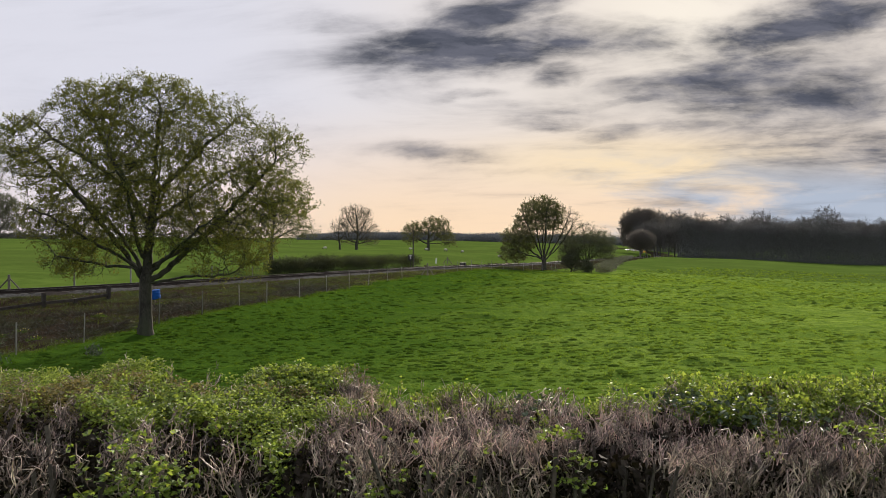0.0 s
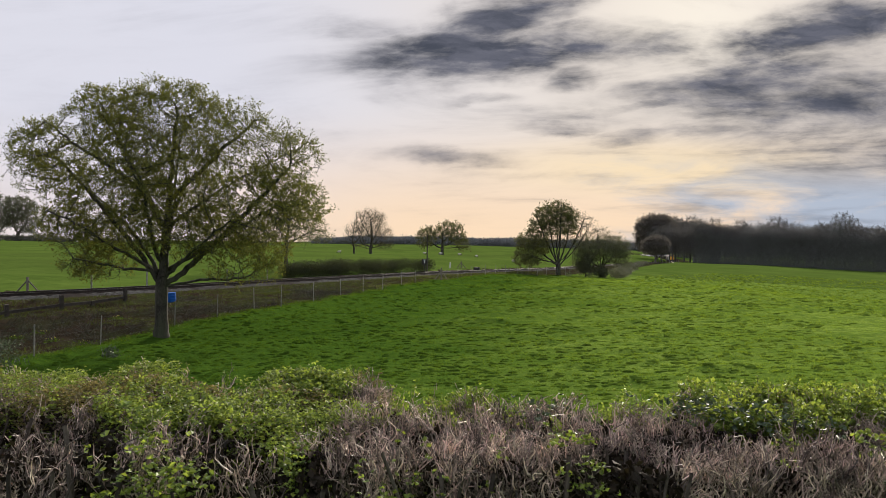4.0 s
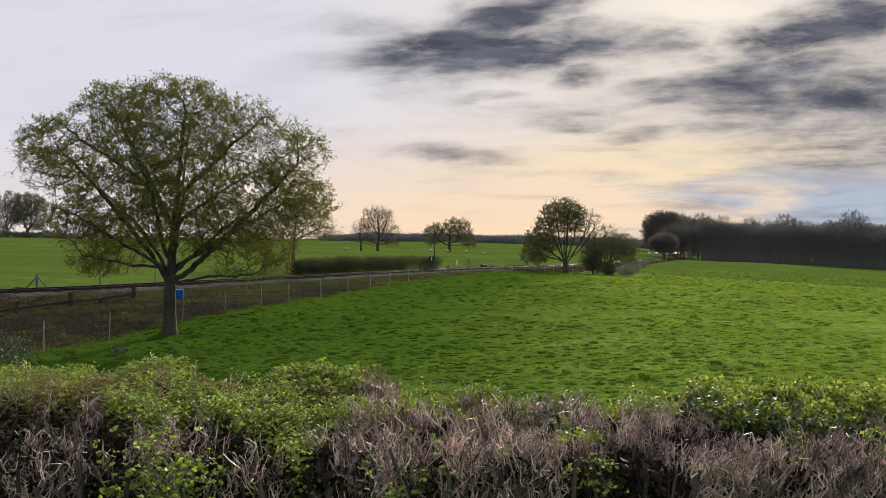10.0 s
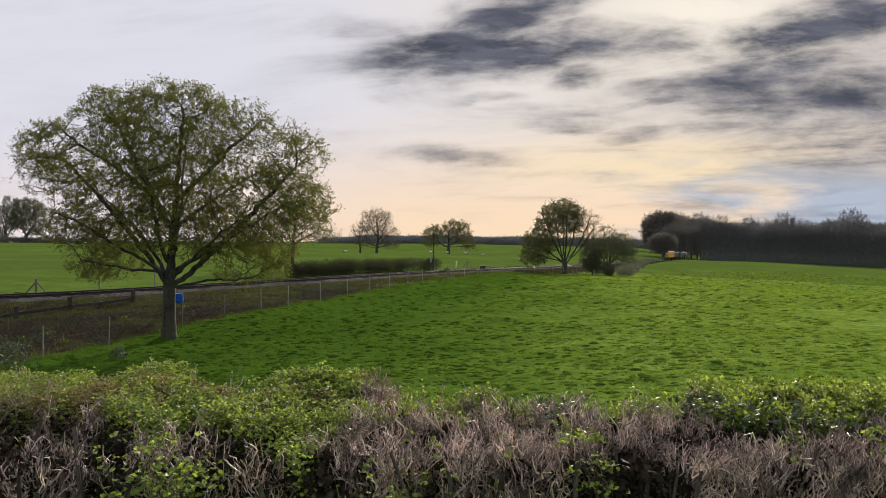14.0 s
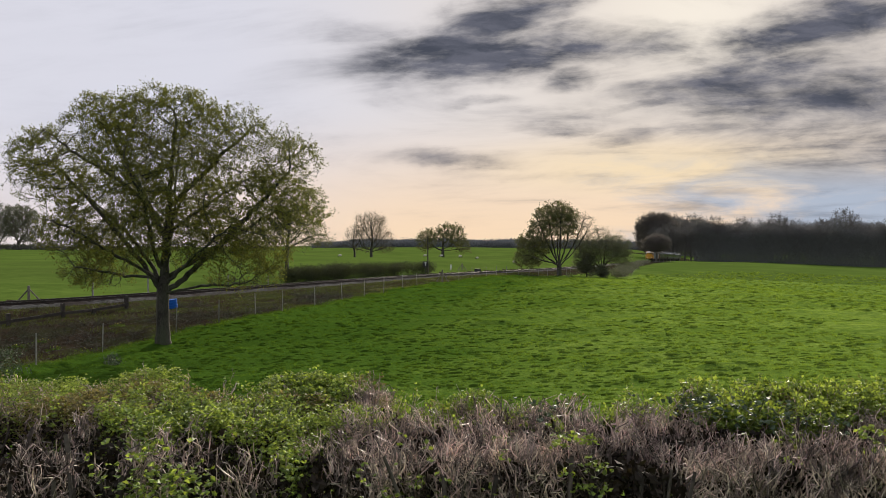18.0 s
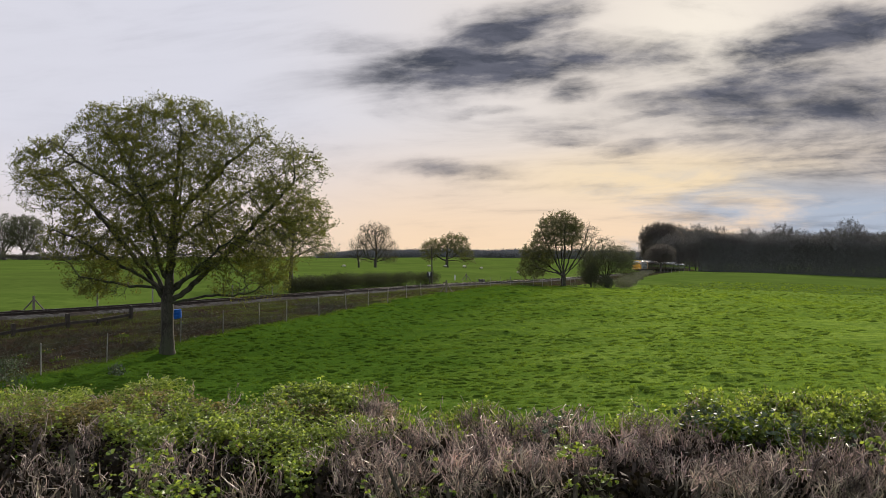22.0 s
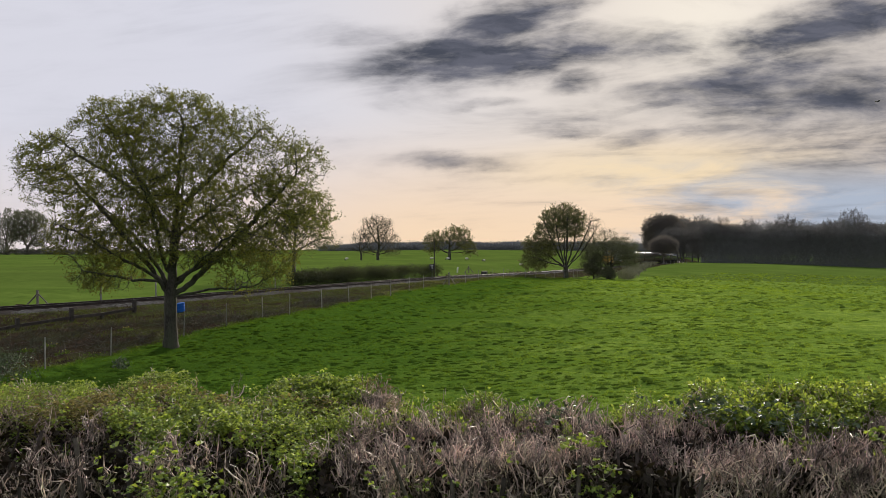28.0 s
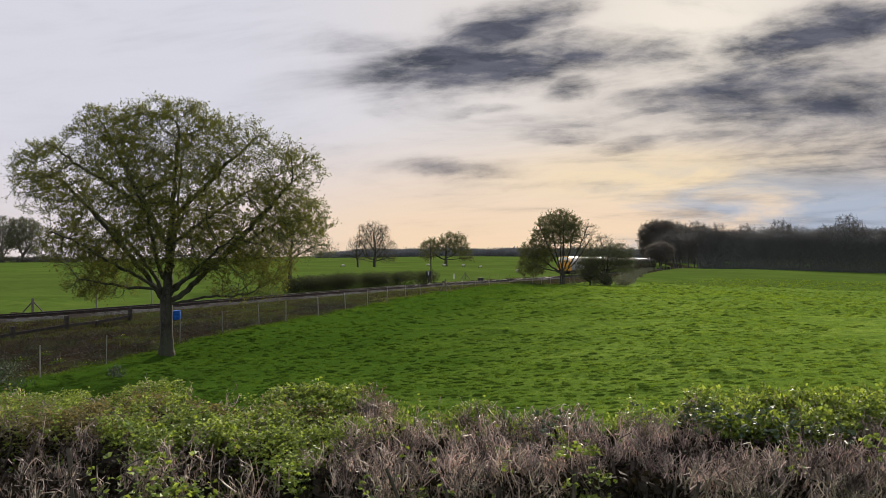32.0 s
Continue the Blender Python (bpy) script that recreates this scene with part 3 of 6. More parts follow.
def grow(lobes, fork, seed, count, step, reach, kill, lean=(0, 0), gap=0.0, limbs=()):
    """Branches that grow from a trunk towards points scattered in the crown's lobes. Returns places and each one's parent."""
    rng = np.random.default_rng(seed)
    vol = np.array([l[3] * l[4] * l[5] * (l[6] if len(l) > 6 else 1) for l in lobes])
    pts = []
    for l, n in zip(lobes, rng.multinomial(count, vol / vol.sum())):
        d = rng.normal(size=(n, 3))
        d /= np.linalg.norm(d, axis=1, keepdims=True)
        r = rng.random((n, 1)) ** (1 / 2.2)
        pts.append(np.array(l[:3]) + d * r * np.array(l[3:6]))
    A = np.concatenate(pts)
    if gap:
        A = A[lattice(A[:, 0] / gap + A[:, 1] / gap * 0.7, A[:, 2] / gap + A[:, 1] / gap * 0.5, seed) > -0.25]
    pos, par = [np.zeros(3)], [-1]
    n0 = max(3, int(fork / step))
    for i in range(1, n0 + 1):
        f = i / n0
        pos.append(np.array([lean[0] * f, lean[1] * f, fork * f]) + rng.normal(size=3) * step * 0.03)
        par.append(i - 1)
    for course in limbs:
        near = int(np.argmin(np.linalg.norm(np.array(pos) - course[0], axis=1)))
        for q in course:
            pos.append(q + rng.normal(size=3) * step * 0.12)
            par.append(near)
            near = len(pos) - 1
    P = np.array(pos)
    D = np.linalg.norm(A[:, None] - P[None, 2:], axis=2)
    near, dist = D.argmin(1) + 2, D.min(1)
    alive = np.ones(len(A), bool)
    P, par = list(P), list(par)
    for it in range(140):
        use = alive & (dist < reach)
        if not use.any():
            if it == 0 or not alive.any():
                reach *= 1.5
                if reach > 60:
                    break
                continue
            break
        ids, inv = np.unique(near[use], return_inverse=True)
        PA = np.array(P)
        v = A[use] - PA[near[use]]
        v /= np.linalg.norm(v, axis=1, keepdims=True) + 1e-9
        g = np.zeros((len(ids), 3))
        np.add.at(g, inv, v)
        g += rng.normal(size=g.shape) * 0.35
        g /= np.linalg.norm(g, axis=1, keepdims=True) + 1e-9
        Q = PA[ids] + g * step
        base = len(P)
        P.extend(Q), par.extend(ids.tolist())
        idx = np.nonzero(alive)[0]
        DD = np.linalg.norm(A[idx][:, None] - Q[None], axis=2)
        k, dm = DD.argmin(1), DD.min(1)
        better = dm < dist[idx]
        near[idx[better]], dist[idx[better]] = base + k[better], dm[better]
        alive &= dist > kill
        if len(P) > 26000:
            break
    return np.array(P), np.array(par)


def thickness(par, tip, power, trunk):
    r = np.zeros(len(par))
    acc = np.zeros(len(par))
    for i in range(len(par) - 1, -1, -1):
        if acc[i] == 0:
            acc[i] = tip ** power
        r[i] = acc[i] ** (1 / power)
        if par[i] >= 0:
            acc[par[i]] += acc[i]
    big = r[0]
    k = np.clip((r - tip) / (big - tip + 1e-9), 0, 1)
    return r * (1 + (trunk / big - 1) * k ** 0.32)


def tubes(P, par, R, sides, flare=0.0):
    """Tapered limbs: a ring at each end of each joint."""
    i = np.nonzero(par >= 0)[0]
    a, b = P[par[i]], P[i]
    ra, rb = np.minimum(R[par[i]], R[i] * 1.5), R[i]
    d = b - a
    d /= np.linalg.norm(d, axis=1, keepdims=True) + 1e-9
    a = a - d * rb[:, None] * 0.3
    ref = np.where(np.abs(d[:, 2:3]) > 0.9, [[1.0, 0, 0]], [[0, 0, 1.0]])
    e1 = np.cross(d, ref)
    e1 /= np.linalg.norm(e1, axis=1, keepdims=True)
    e2 = np.cross(d, e1)
    if flare:
        ra = ra * (1 + flare * np.exp(-np.maximum(a[:, 2], 0) / 0.35))
        rb = rb * (1 + flare * np.exp(-np.maximum(b[:, 2], 0) / 0.35))
    ang = np.linspace(0, 2 * np.pi, sides, endpoint=False)
    ring = np.cos(ang)[None, :, None] * e1[:, None] + np.sin(ang)[None, :, None] * e2[:, None]
    V = np.concatenate([a[:, None] + ring * ra[:, None, None], b[:, None] + ring * rb[:, None, None]], 1)
    n = len(i)
    base = (np.arange(n) * 2 * sides)[:, None, None]
    k = np.arange(sides)
    q = np.stack([k, (k + 1) % sides, (k + 1) % sides + sides, k + sides], 1)[None]
    return V.reshape(-1, 3), (base + q).reshape(-1, 4)


def leaf_cards(C, size, rng, droop=0.0, along=None, wide=0.6, flat=0.0, stray=0.7):
    """Small bent leaves, four points each, at the places C."""
    n = len(C)
    d = rng.normal(size=(n, 3)) if along is None else along + rng.normal(size=(n, 3)) * stray
    d[:, 2] -= droop
    d /= np.linalg.norm(d, axis=1, keepdims=True) + 1e-9
    s = np.cross(d, rng.normal(size=(n, 3)) + np.array([0, 0, flat]))
    s /= np.linalg.norm(s, axis=1, keepdims=True) + 1e-9
    L = (size * rng.uniform(0.55, 1.3, n))[:, None]
    up = np.cross(d, s) * L * 0.18
    V = np.stack([C, C + d * L * 0.55 + s * L * wide * 0.5 + up, C + d * L, C + d * L * 0.55 - s * L * wide * 0.5 + up], 1)
    return V.reshape(-1, 3), np.arange(n * 4).reshape(n, 4)


def lobed(C, rng):
    """Three blades from one stalk for each leaf: their roots and the ways they point."""
    n = len(C)
    a = rng.uniform(0, 2 * np.pi, n)[:, None] + np.array([-0.75, 0.0, 0.75])
    tilt = rng.normal(size=(n, 1)) * 0.5 + np.zeros((1, 3))
    way = np.stack([np.cos(a), np.sin(a), tilt], 2).reshape(-1, 3)
    return np.repeat(C, 3, 0), way


def sprigs(P, par, R, rng, limit, per, length, leaves, spread=1.0):
    """Fine twigs on the thin ends, and leaf places along them."""
    ends = np.nonzero((R < limit) & (par >= 0))[0]
    src = np.repeat(ends, per)
    d = P[src] - P[par[src]]
    d /= np.linalg.norm(d, axis=1, keepdims=True) + 1e-9
    d = d * 0.6 + rng.normal(size=d.shape) * 0.6 * spread
    d[:, 2] += 0.15
    d /= np.linalg.norm(d, axis=1, keepdims=True)
    a = P[src]
    b = a + d * (length * rng.uniform(0.4, 1.3, len(src)))[:, None]
    f = rng.uniform(0.25, 1.08, (len(src), leaves, 1))
    C = a[:, None] + (b - a)[:, None] * f + rng.normal(size=(len(src), leaves, 3)) * length * 0.10
    return a, b, C.reshape(-1, 3), np.repeat(d, leaves, 0)


def needles(a, b, r, sides=3):
    """Thin straight twigs from a to b, tapering."""
    P = np.concatenate([a, b])
    n = len(a)
    par = np.concatenate([np.full(n, -1), np.arange(n)])
    R = np.concatenate([np.full(n, r), np.full(n, r * 0.5)]) if np.isscalar(r) else np.concatenate([r, r * 0.6])
    return tubes(P, par, R, sides)


def wands(Q, r0, r1, sides=4):
    """Curved twigs, each one unbroken tube: Q holds the places along each, r0 and r1 the radii at root and tip."""
    n, k = Q.shape[:2]
    d = np.gradient(Q, axis=1)
    d /= np.linalg.norm(d, axis=2, keepdims=True) + 1e-9
    e1 = np.cross(d, np.array([0.31, 0.92, 0.21]))
    e1 /= np.linalg.norm(e1, axis=2, keepdims=True) + 1e-9
    e2 = np.cross(d, e1)
    ang = np.linspace(0, 2 * np.pi, sides, endpoint=False)
    ring = np.cos(ang)[:, None] * e1[:, :, None] + np.sin(ang)[:, None] * e2[:, :, None]
    R = r0[:, None] + (r1 - r0)[:, None] * np.linspace(0, 1, k)
    V = Q[:, :, None] + ring * R[:, :, None, None]
    j, i = np.arange(sides), np.arange(k - 1)[:, None] * sides
    quad = np.stack([i + j, i + (j + 1) % sides, i + sides + (j + 1) % sides, i + sides + j], -1).reshape(-1, 4)
    F = (np.arange(n) * k * sides)[:, None, None] + quad
    return V.reshape(-1, 3), F.reshape(-1, 4)


def tree(name, m, label, lobes, fork, trunk, seed, count, step, bark, leaf, leaf_size, per, leaves, twig_len, group="", reach=3.0, kill=0.5, tip=0.008, power=2.2,
         lean=(0, 0), gap=0.0, limit=0.03, sides=6, flare=0.5, bare=0.0, twig_r=0.006, leaf_where=None, stout=0.0, limbs=()):
    rng = np.random.default_rng(seed + 100)
    top = thing(name, m, label, "tree", group)
    P, par = grow(lobes, fork, seed, count, step, reach, kill, lean, gap, limbs)
    R = thickness(par, tip, power, trunk)
    R = np.minimum(R * (1 + stout * np.exp(-(np.log(R / 0.09) / 0.8) ** 2)), max(trunk, R.max()))
    V, F = tubes(P, par, R, sides, flare)
    a, b, C, al = sprigs(P, par, R, rng, limit, per, twig_len, leaves)
    v2, f2 = needles(a, b, twig_r)
    piece("trunk", mesh_of("trunk", np.concatenate([V, v2]), np.concatenate([F, f2 + len(V)]), [bark], None, True), top)
    if leaves:
        keep = rng.random(len(C)) > bare
        if leaf_where is not None:
            keep &= rng.random(len(C)) < leaf_where(C)
        lv, lf = leaf_cards(C[keep], leaf_size, rng, 0.1, al[keep])
        piece("crown", mesh_of("crown", lv, lf, [leaf]), top)
    return top


def stand(x, y, turn=0.0, sink=0.05):
    return pose(x, y, ground_at(x, y) - sink, 0, 0, turn)


# the old oak by the railway fence
OAK_LIMBS = [limb(*k) for k in (
    (0, 2.2, 0.65, 9.7, 1.0), (60, 2.3, 1.0, 8.6, 1.2), (180, 2.1, 4.5, 7.7, 0.85), (152, 2.5, 4.4, 6.3, 0.75), (206, 2.5, 4.3, 5.3, 0.8), (176, 4.6, 2.7, 10.0, 0.9), (190, 5.2, 4.6, 9.0, 0.8),
    (0, 2.15, 5.4, 7.3, 1.15), (14, 2.6, 5.2, 5.9, 0.9), (-36, 2.4, 4.6, 5.0, 0.9), (-8, 2.2, 4.0, 2.7, 1.0), (198, 2.6, 3.3, 3.3, 0.7), (8, 5.4, 3.8, 9.3, 0.9), (28, 4.6, 5.2, 8.1, 0.9), (92, 3.0, 3.4, 7.6, 0.9), (268, 3.1, 3.2, 7.4, 0.9))]
tree("oak_tree", stand(-11.78, 31), "broad old oak coming into olive-brown spring leaf by the fence",
     [(0.3, 0, 9.4, 2.6, 2.4, 1.6), (-2.5, 0, 9.4, 1.5, 2.0, 1.4), (-4.6, 0, 7.7, 2.0, 2.3, 1.7), (2.8, 0, 8.9, 2.1, 2.2, 1.3), (4.9, 0, 7.5, 1.9, 2.2, 1.7), (5.2, 0, 5.6, 1.9, 2.2, 1.5), (0, 0, 6.6, 4.4, 3.6, 2.6, 0.5),
      (-3.2, 0, 4.7, 2.1, 2.2, 1.3, 1.7), (-2.7, 0, 3.2, 1.6, 1.7, 0.9, 2.0), (3.2, 0, 4.3, 2.8, 2.6, 1.3, 1.3), (3.6, 0, 2.8, 1.7, 1.6, 0.6, 1.6), (0.5, -1, 4.6, 2.5, 2.2, 1.3)],
     2.2, 0.262, 7, 9500, 0.23, BARK, OAK_LEAF, 0.076, 4, 13, 0.40, reach=2.6, kill=0.34, tip=0.0078, power=2.25, limit=0.026, sides=7, twig_r=0.0045, flare=0.45, stout=0.25, limbs=OAK_LIMBS,
     leaf_where=lambda C: np.clip(0.70 + 0.95 * lattice(C[:, 0] / 1.0 + C[:, 1] * 0.6, C[:, 2] / 0.7 - C[:, 1] * 0.4, 5), 0.10, 1) * np.where((np.hypot(C[:, 0], C[:, 1]) < 2.4) & (C[:, 2] < 5.0), 0.55, 1.0))

# field trees beyond the line
tree("field_tree", stand(-15.9, 76), "small rounded tree with thin yellow-green leaf behind the railway",
     [(0, 0, 5.0, 4.4, 3.5, 1.8), (0.6, 0, 6.2, 2.8, 2.5, 1.3), (2.8, 0, 3.8, 2.2, 2, 1.1), (-2.6, 0, 3.9, 2.2, 2, 1.1)], 1.7, 0.22, 11, 1100, 0.35, BARK, FIELD_LEAF, 0.13, 4, 7, 0.7, reach=3, kill=0.6, tip=0.012, limit=0.04)
tree("bare_tree", stand(-18.6, 200), "tall oak just budding, grey bare branches, in the far pasture",
     [(0, 0, 9.2, 4.7, 4.2, 4.0), (2.6, 0, 6.0, 4.0, 3.6, 2.2), (-2.0, 0, 6.6, 3.6, 3.6, 2.2), (3.4, 0, 2.6, 3.8, 3.0, 1.0, 1.4), (-2.6, 0, 2.8, 3.0, 3.0, 0.9)], 2.4, 0.42, 12, 1500, 0.5, BARK, BUD_LEAF, 0.16, 5, 1, 1.0, reach=4, kill=0.6, tip=0.026, limit=0.07, twig_r=0.016)
tree("bare_tree", stand(-23.4, 202), "slender leafless tree in the far pasture",
     [(0, 0, 6.2, 3.2, 3.0, 3.4), (-2.4, 0, 3.6, 2.6, 2.0, 0.9)], 2.0, 0.28, 13, 700, 0.5, BARK, BUD_LEAF, 0.14, 3, 0, 0.8, reach=4, kill=0.8, tip=0.03, limit=0.07, twig_r=0.020)
tree("field_tree", stand(1.1, 195), "spreading oak in fresh leaf standing in the far pasture",
     [(-3.2, 0, 5.8, 3.6, 3.2, 2.4), (2.0, 0, 6.6, 4.2, 3.4, 2.8), (4.8, 0, 4.2, 2.8, 2.4, 2.0), (-5, 0, 4.6, 2.4, 2, 2), (5.6, 0, 2.2, 2.6, 2.0, 0.9, 1.5), (-4.6, 0, 2.8, 2.4, 2.0, 1.0)], 2.2, 0.45, 14, 1100, 0.5, BARK, FIELD_LEAF, 0.30, 4, 6, 1.0, reach=4, kill=0.8, tip=0.02, limit=0.07, twig_r=0.012)
VASE = [limb(az, z0, out, top, bow, 0.4) for az, z0, out, top, bow in (
    (0, 1.6, 0.4, 9.6, 1.0), (180, 1.6, 1.6, 9.4, 1.5), (185, 1.8, 3.2, 8.6, 1.25), (170, 1.5, 4.6, 4.4, 0.8), (200, 1.5, 4.8, 3.0, 0.8), (10, 1.6, 2.2, 9.4, 1.3), (-10, 1.5, 3.6, 8.0, 1.35), (5, 1.4, 4.2, 6.4, 1.2), (-30, 1.8, 3.6, 6.6, 1.2), (90, 2.0, 2.2, 8.5, 1.3), (270, 2.0, 2.0, 8.3, 1.3))]
tree("lineside_tree", stand(17.75, 107), "oak with leafy crown and bare dark limbs beside the track",
     [(-0.4, 0, 8.6, 3.6, 3.0, 2.4), (-2.8, 0, 7.0, 2.0, 2.0, 1.5), (-3.6, 0, 4.6, 2.9, 2.4, 2.2, 1.6), (-4.4, 0, 2.6, 2.4, 2.0, 1.5, 1.3), (3.8, 0, 7.2, 1.9, 2.2, 2.4, 0.9), (-0.6, 0, 5.6, 3.0, 2.4, 1.6), (1.6, 0, 8.0, 2.2, 2.2, 2.2)], 1.6, 0.36, 25, 3600, 0.34, BARK, FIELD_LEAF, 0.13, 4, 11, 0.55, reach=2.2, kill=0.45, tip=0.013, limit=0.04,
     leaf_where=lambda C: np.clip(1.0 - (C[:, 0] - 2.2) / 1.2, 0.02, 1.0) * np.where((C[:, 2] < 6.0) & (C[:, 0] > -1.4), 0.16, 1.0), twig_r=0.010, flare=0.3, stout=0.0, limbs=VASE)
tree("lineside_tree", stand(24.8, 110), "airy bushy tree in dull grey-green leaf on the railway side",
     [(1.5, 0, 4.3, 2.9, 2.8, 2.4), (-1.9, 0, 4.2, 2.3, 2.4, 2.4), (-0.4, 0, 6.7, 1.7, 1.6, 1.0, 0.7), (2.9, 0, 3.0, 1.6, 2.0, 1.6), (-3.0, 0, 2.4, 1.6, 1.8, 1.6)], 1.4, 0.24, 26, 2400, 0.34, BARK, BUSH_LEAF, 0.12, 5, 9, 0.75, reach=2.4, kill=0.45, tip=0.012, limit=0.04, lean=(0.5, 0), flare=0.2,
     limbs=[limb(*k, 0.35) for k in ((40, 1.2, 2.6, 5.6, 1.1), (170, 1.2, 2.4, 5.8, 1.0), (10, 1.3, 3.2, 4.4, 0.9), (190, 1.0, 3.2, 3.4, 0.8), (120, 1.4, 1.0, 7.2, 1.2), (280, 1.4, 1.6, 5.4, 1.1))],
     leaf_where=lambda C: np.clip(0.72 + 0.6 * lattice(C[:, 0] / 1.2 + C[:, 1] * 0.5, C[:, 2] / 0.9, 6), 0.1, 1) * np.where(C[:, 2] > 6.3, 0.35, 1.0))
tree("bush", stand(21.9, 107.5), "dense dark bush at the foot of the lineside trees",
     [(0, 0, 1.9, 1.5, 1.5, 1.6), (0.5, 0, 3.0, 1.1, 1.2, 0.9)], 0.4, 0.10, 17, 700, 0.25, BARK, HEDGE_SHADE, 0.10, 5, 12, 0.45, reach=2, kill=0.4, tip=0.01, limit=0.04)
tree("bush", stand(24.0, 106.8), "low rounded grey-green shrub on the railway bank",
     [(0, 0, 0.9, 1.2, 1.2, 0.9)], 0.3, 0.08, 27, 400, 0.22, BARK, BUSH_LEAF, 0.10, 5, 10, 0.35, reach=2, kill=0.35, tip=0.01, limit=0.04)
tree("round_tree", stand(77.5, 258), "small round-headed brown tree at the field edge",
     [(0, 0, 6.3, 5.2, 4.6, 3.2)], 2.6, 0.30, 18, 2400, 0.5, DARK_BARK, BROWN_LEAF, 0.22, 4, 12, 0.9, reach=4, kill=0.7, tip=0.02, limit=0.08, twig_r=0.02)
tree("dome_tree", stand(103, 342), "large dark dome-shaped tree before the wood",
     [(0, 0, 13.2, 10.6, 8, 8.2), (0, 0, 8, 10.4, 7, 6.5)], 3.5, 0.6, 19, 4600, 0.8, DARK_BARK, BROWN_LEAF, 0.34, 4, 14, 1.5, reach=6, kill=1.0, tip=0.03, limit=0.12, twig_r=0.03)
tree("far_tree", stand(-151, 250), "broad tree just coming into leaf on the skyline", [(0, 0, 11.4, 5.0, 5, 4.8), (1, 0, 7.0, 4.8, 4, 3.0), (-1, 0, 4.0, 3.6, 3.4, 1.6, 1.4)], 2.4, 0.45, 20, 1800, 0.6, DARK_BARK, BUSH_LEAF, 0.22, 5, 6, 0.9, gap=2.2, reach=4, kill=0.8, tip=0.024, limit=0.08, twig_r=0.018)
tree("far_tree", stand(-143, 248), "broad tree thinly in leaf on the skyline", [(0.5, 0, 11.0, 6.2, 6, 4.6), (2.8, 0, 6.6, 4.8, 4, 2.8), (-2.5, 0, 6.8, 4, 4, 2.8), (3.0, 0, 3.8, 4.2, 3.6, 1.5, 1.4)], 2.4, 0.55, 21, 2200, 0.6, DARK_BARK, BUSH_LEAF, 0.22, 5, 8, 0.9, gap=2.2, reach=4, kill=0.8, tip=0.024, limit=0.08, twig_r=0.018)
tree("far_tree", stand(-119, 249), "small dark tree with thin spring leaf on the field boundary", [(0, 0, 3.4, 2.4, 2.2, 1.9)], 1.2, 0.2, 83, 420, 0.5, DARK_BARK, SCRUB_LEAF, 0.2, 4, 5, 0.8, reach=4, kill=0.7, tip=0.02, limit=0.09, twig_r=0.02)
for k, (sx, w, h) in enumerate(((-150, 4, 1.8), (-143, 4.4, 1.4), (-136, 4, 1.7), (-129, 4.2, 1.3), (-121, 3.6, 1.2), (-114, 3.2, 1.0))):
    tree("boundary_shrub", stand(sx, 246 + k % 3), "rounded dark scrub bush on the field boundary", [(0, 0, h * 0.8, w, 3, h * 0.7), (w * 0.5, 0, h * 0.5, w * 0.6, 2, h * 0.5)], 0.5, 0.12, 90 + k, 260, 0.5, DARK_BARK, SCRUB_LEAF, 0.32, 4, 5, 0.7, reach=3, kill=0.6, tip=0.02, limit=0.08)


def make_wood():
    """The bare wood along the far side of the field: four kinds of tree, set out in rows."""
    rng = np.random.default_rng(31)
    kinds = []
    for i in range(4):
        h = [17.5, 16.5, 18.8, 15.8][i]
        kinds.append(tree("wood_tree", pose(0, 0, 0), "tall close-grown bare brown woodland tree",
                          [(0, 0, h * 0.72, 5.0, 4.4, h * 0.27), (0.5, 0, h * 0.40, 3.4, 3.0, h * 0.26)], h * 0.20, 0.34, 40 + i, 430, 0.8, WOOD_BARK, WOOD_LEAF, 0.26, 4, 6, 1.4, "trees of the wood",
                          reach=4, kill=0.9, tip=0.03, limit=0.10, sides=4, twig_r=0.028))
    spots = []
    for row, (d0, n) in enumerate(((0, 32), (8, 32), (17, 30))):
        for k in range(n):
            f = (k + rng.uniform(-0.3, 0.3)) / (n - 1)
            x = 105.5 + f * 86 + row * 3
            y = 300 - f * 58 + d0 + rng.uniform(-2, 2)
            spots.append((x, y, rng.uniform(0, 360), (rng.uniform(0.72, 0.95) if row == 0 else rng.uniform(0.85, 1.06)) * (1.0 + 0.06 * f)))
    spots += [(152.4, 271, 40, 1.16), (101, 312, 70, 0.9), (98, 318, 200, 0.85), (104, 306, 310, 0.92), (103, 322, 90, 0.9), (107, 326, 10, 0.95), (99, 330, 150, 0.85)]
    for k in range(16):
        u = 0.298 + 0.0042 * k + rng.uniform(-0.001, 0.001)
        d = 452 + rng.uniform(0, 30)
        spots.append((u * d, d, rng.uniform(0, 360), rng.uniform(1.30, 1.5)))
    for i, (x, y, turn, s) in enumerate(spots):
        m = pose(x, y, ground_at(x, y) - 0.1, 0, 0, turn)
        k = kinds[i % 4]
        if i < 4:
            k.matrix_basis = m
        else:
            copy_thing(k, m).scale = (s, s, s)


make_wood()


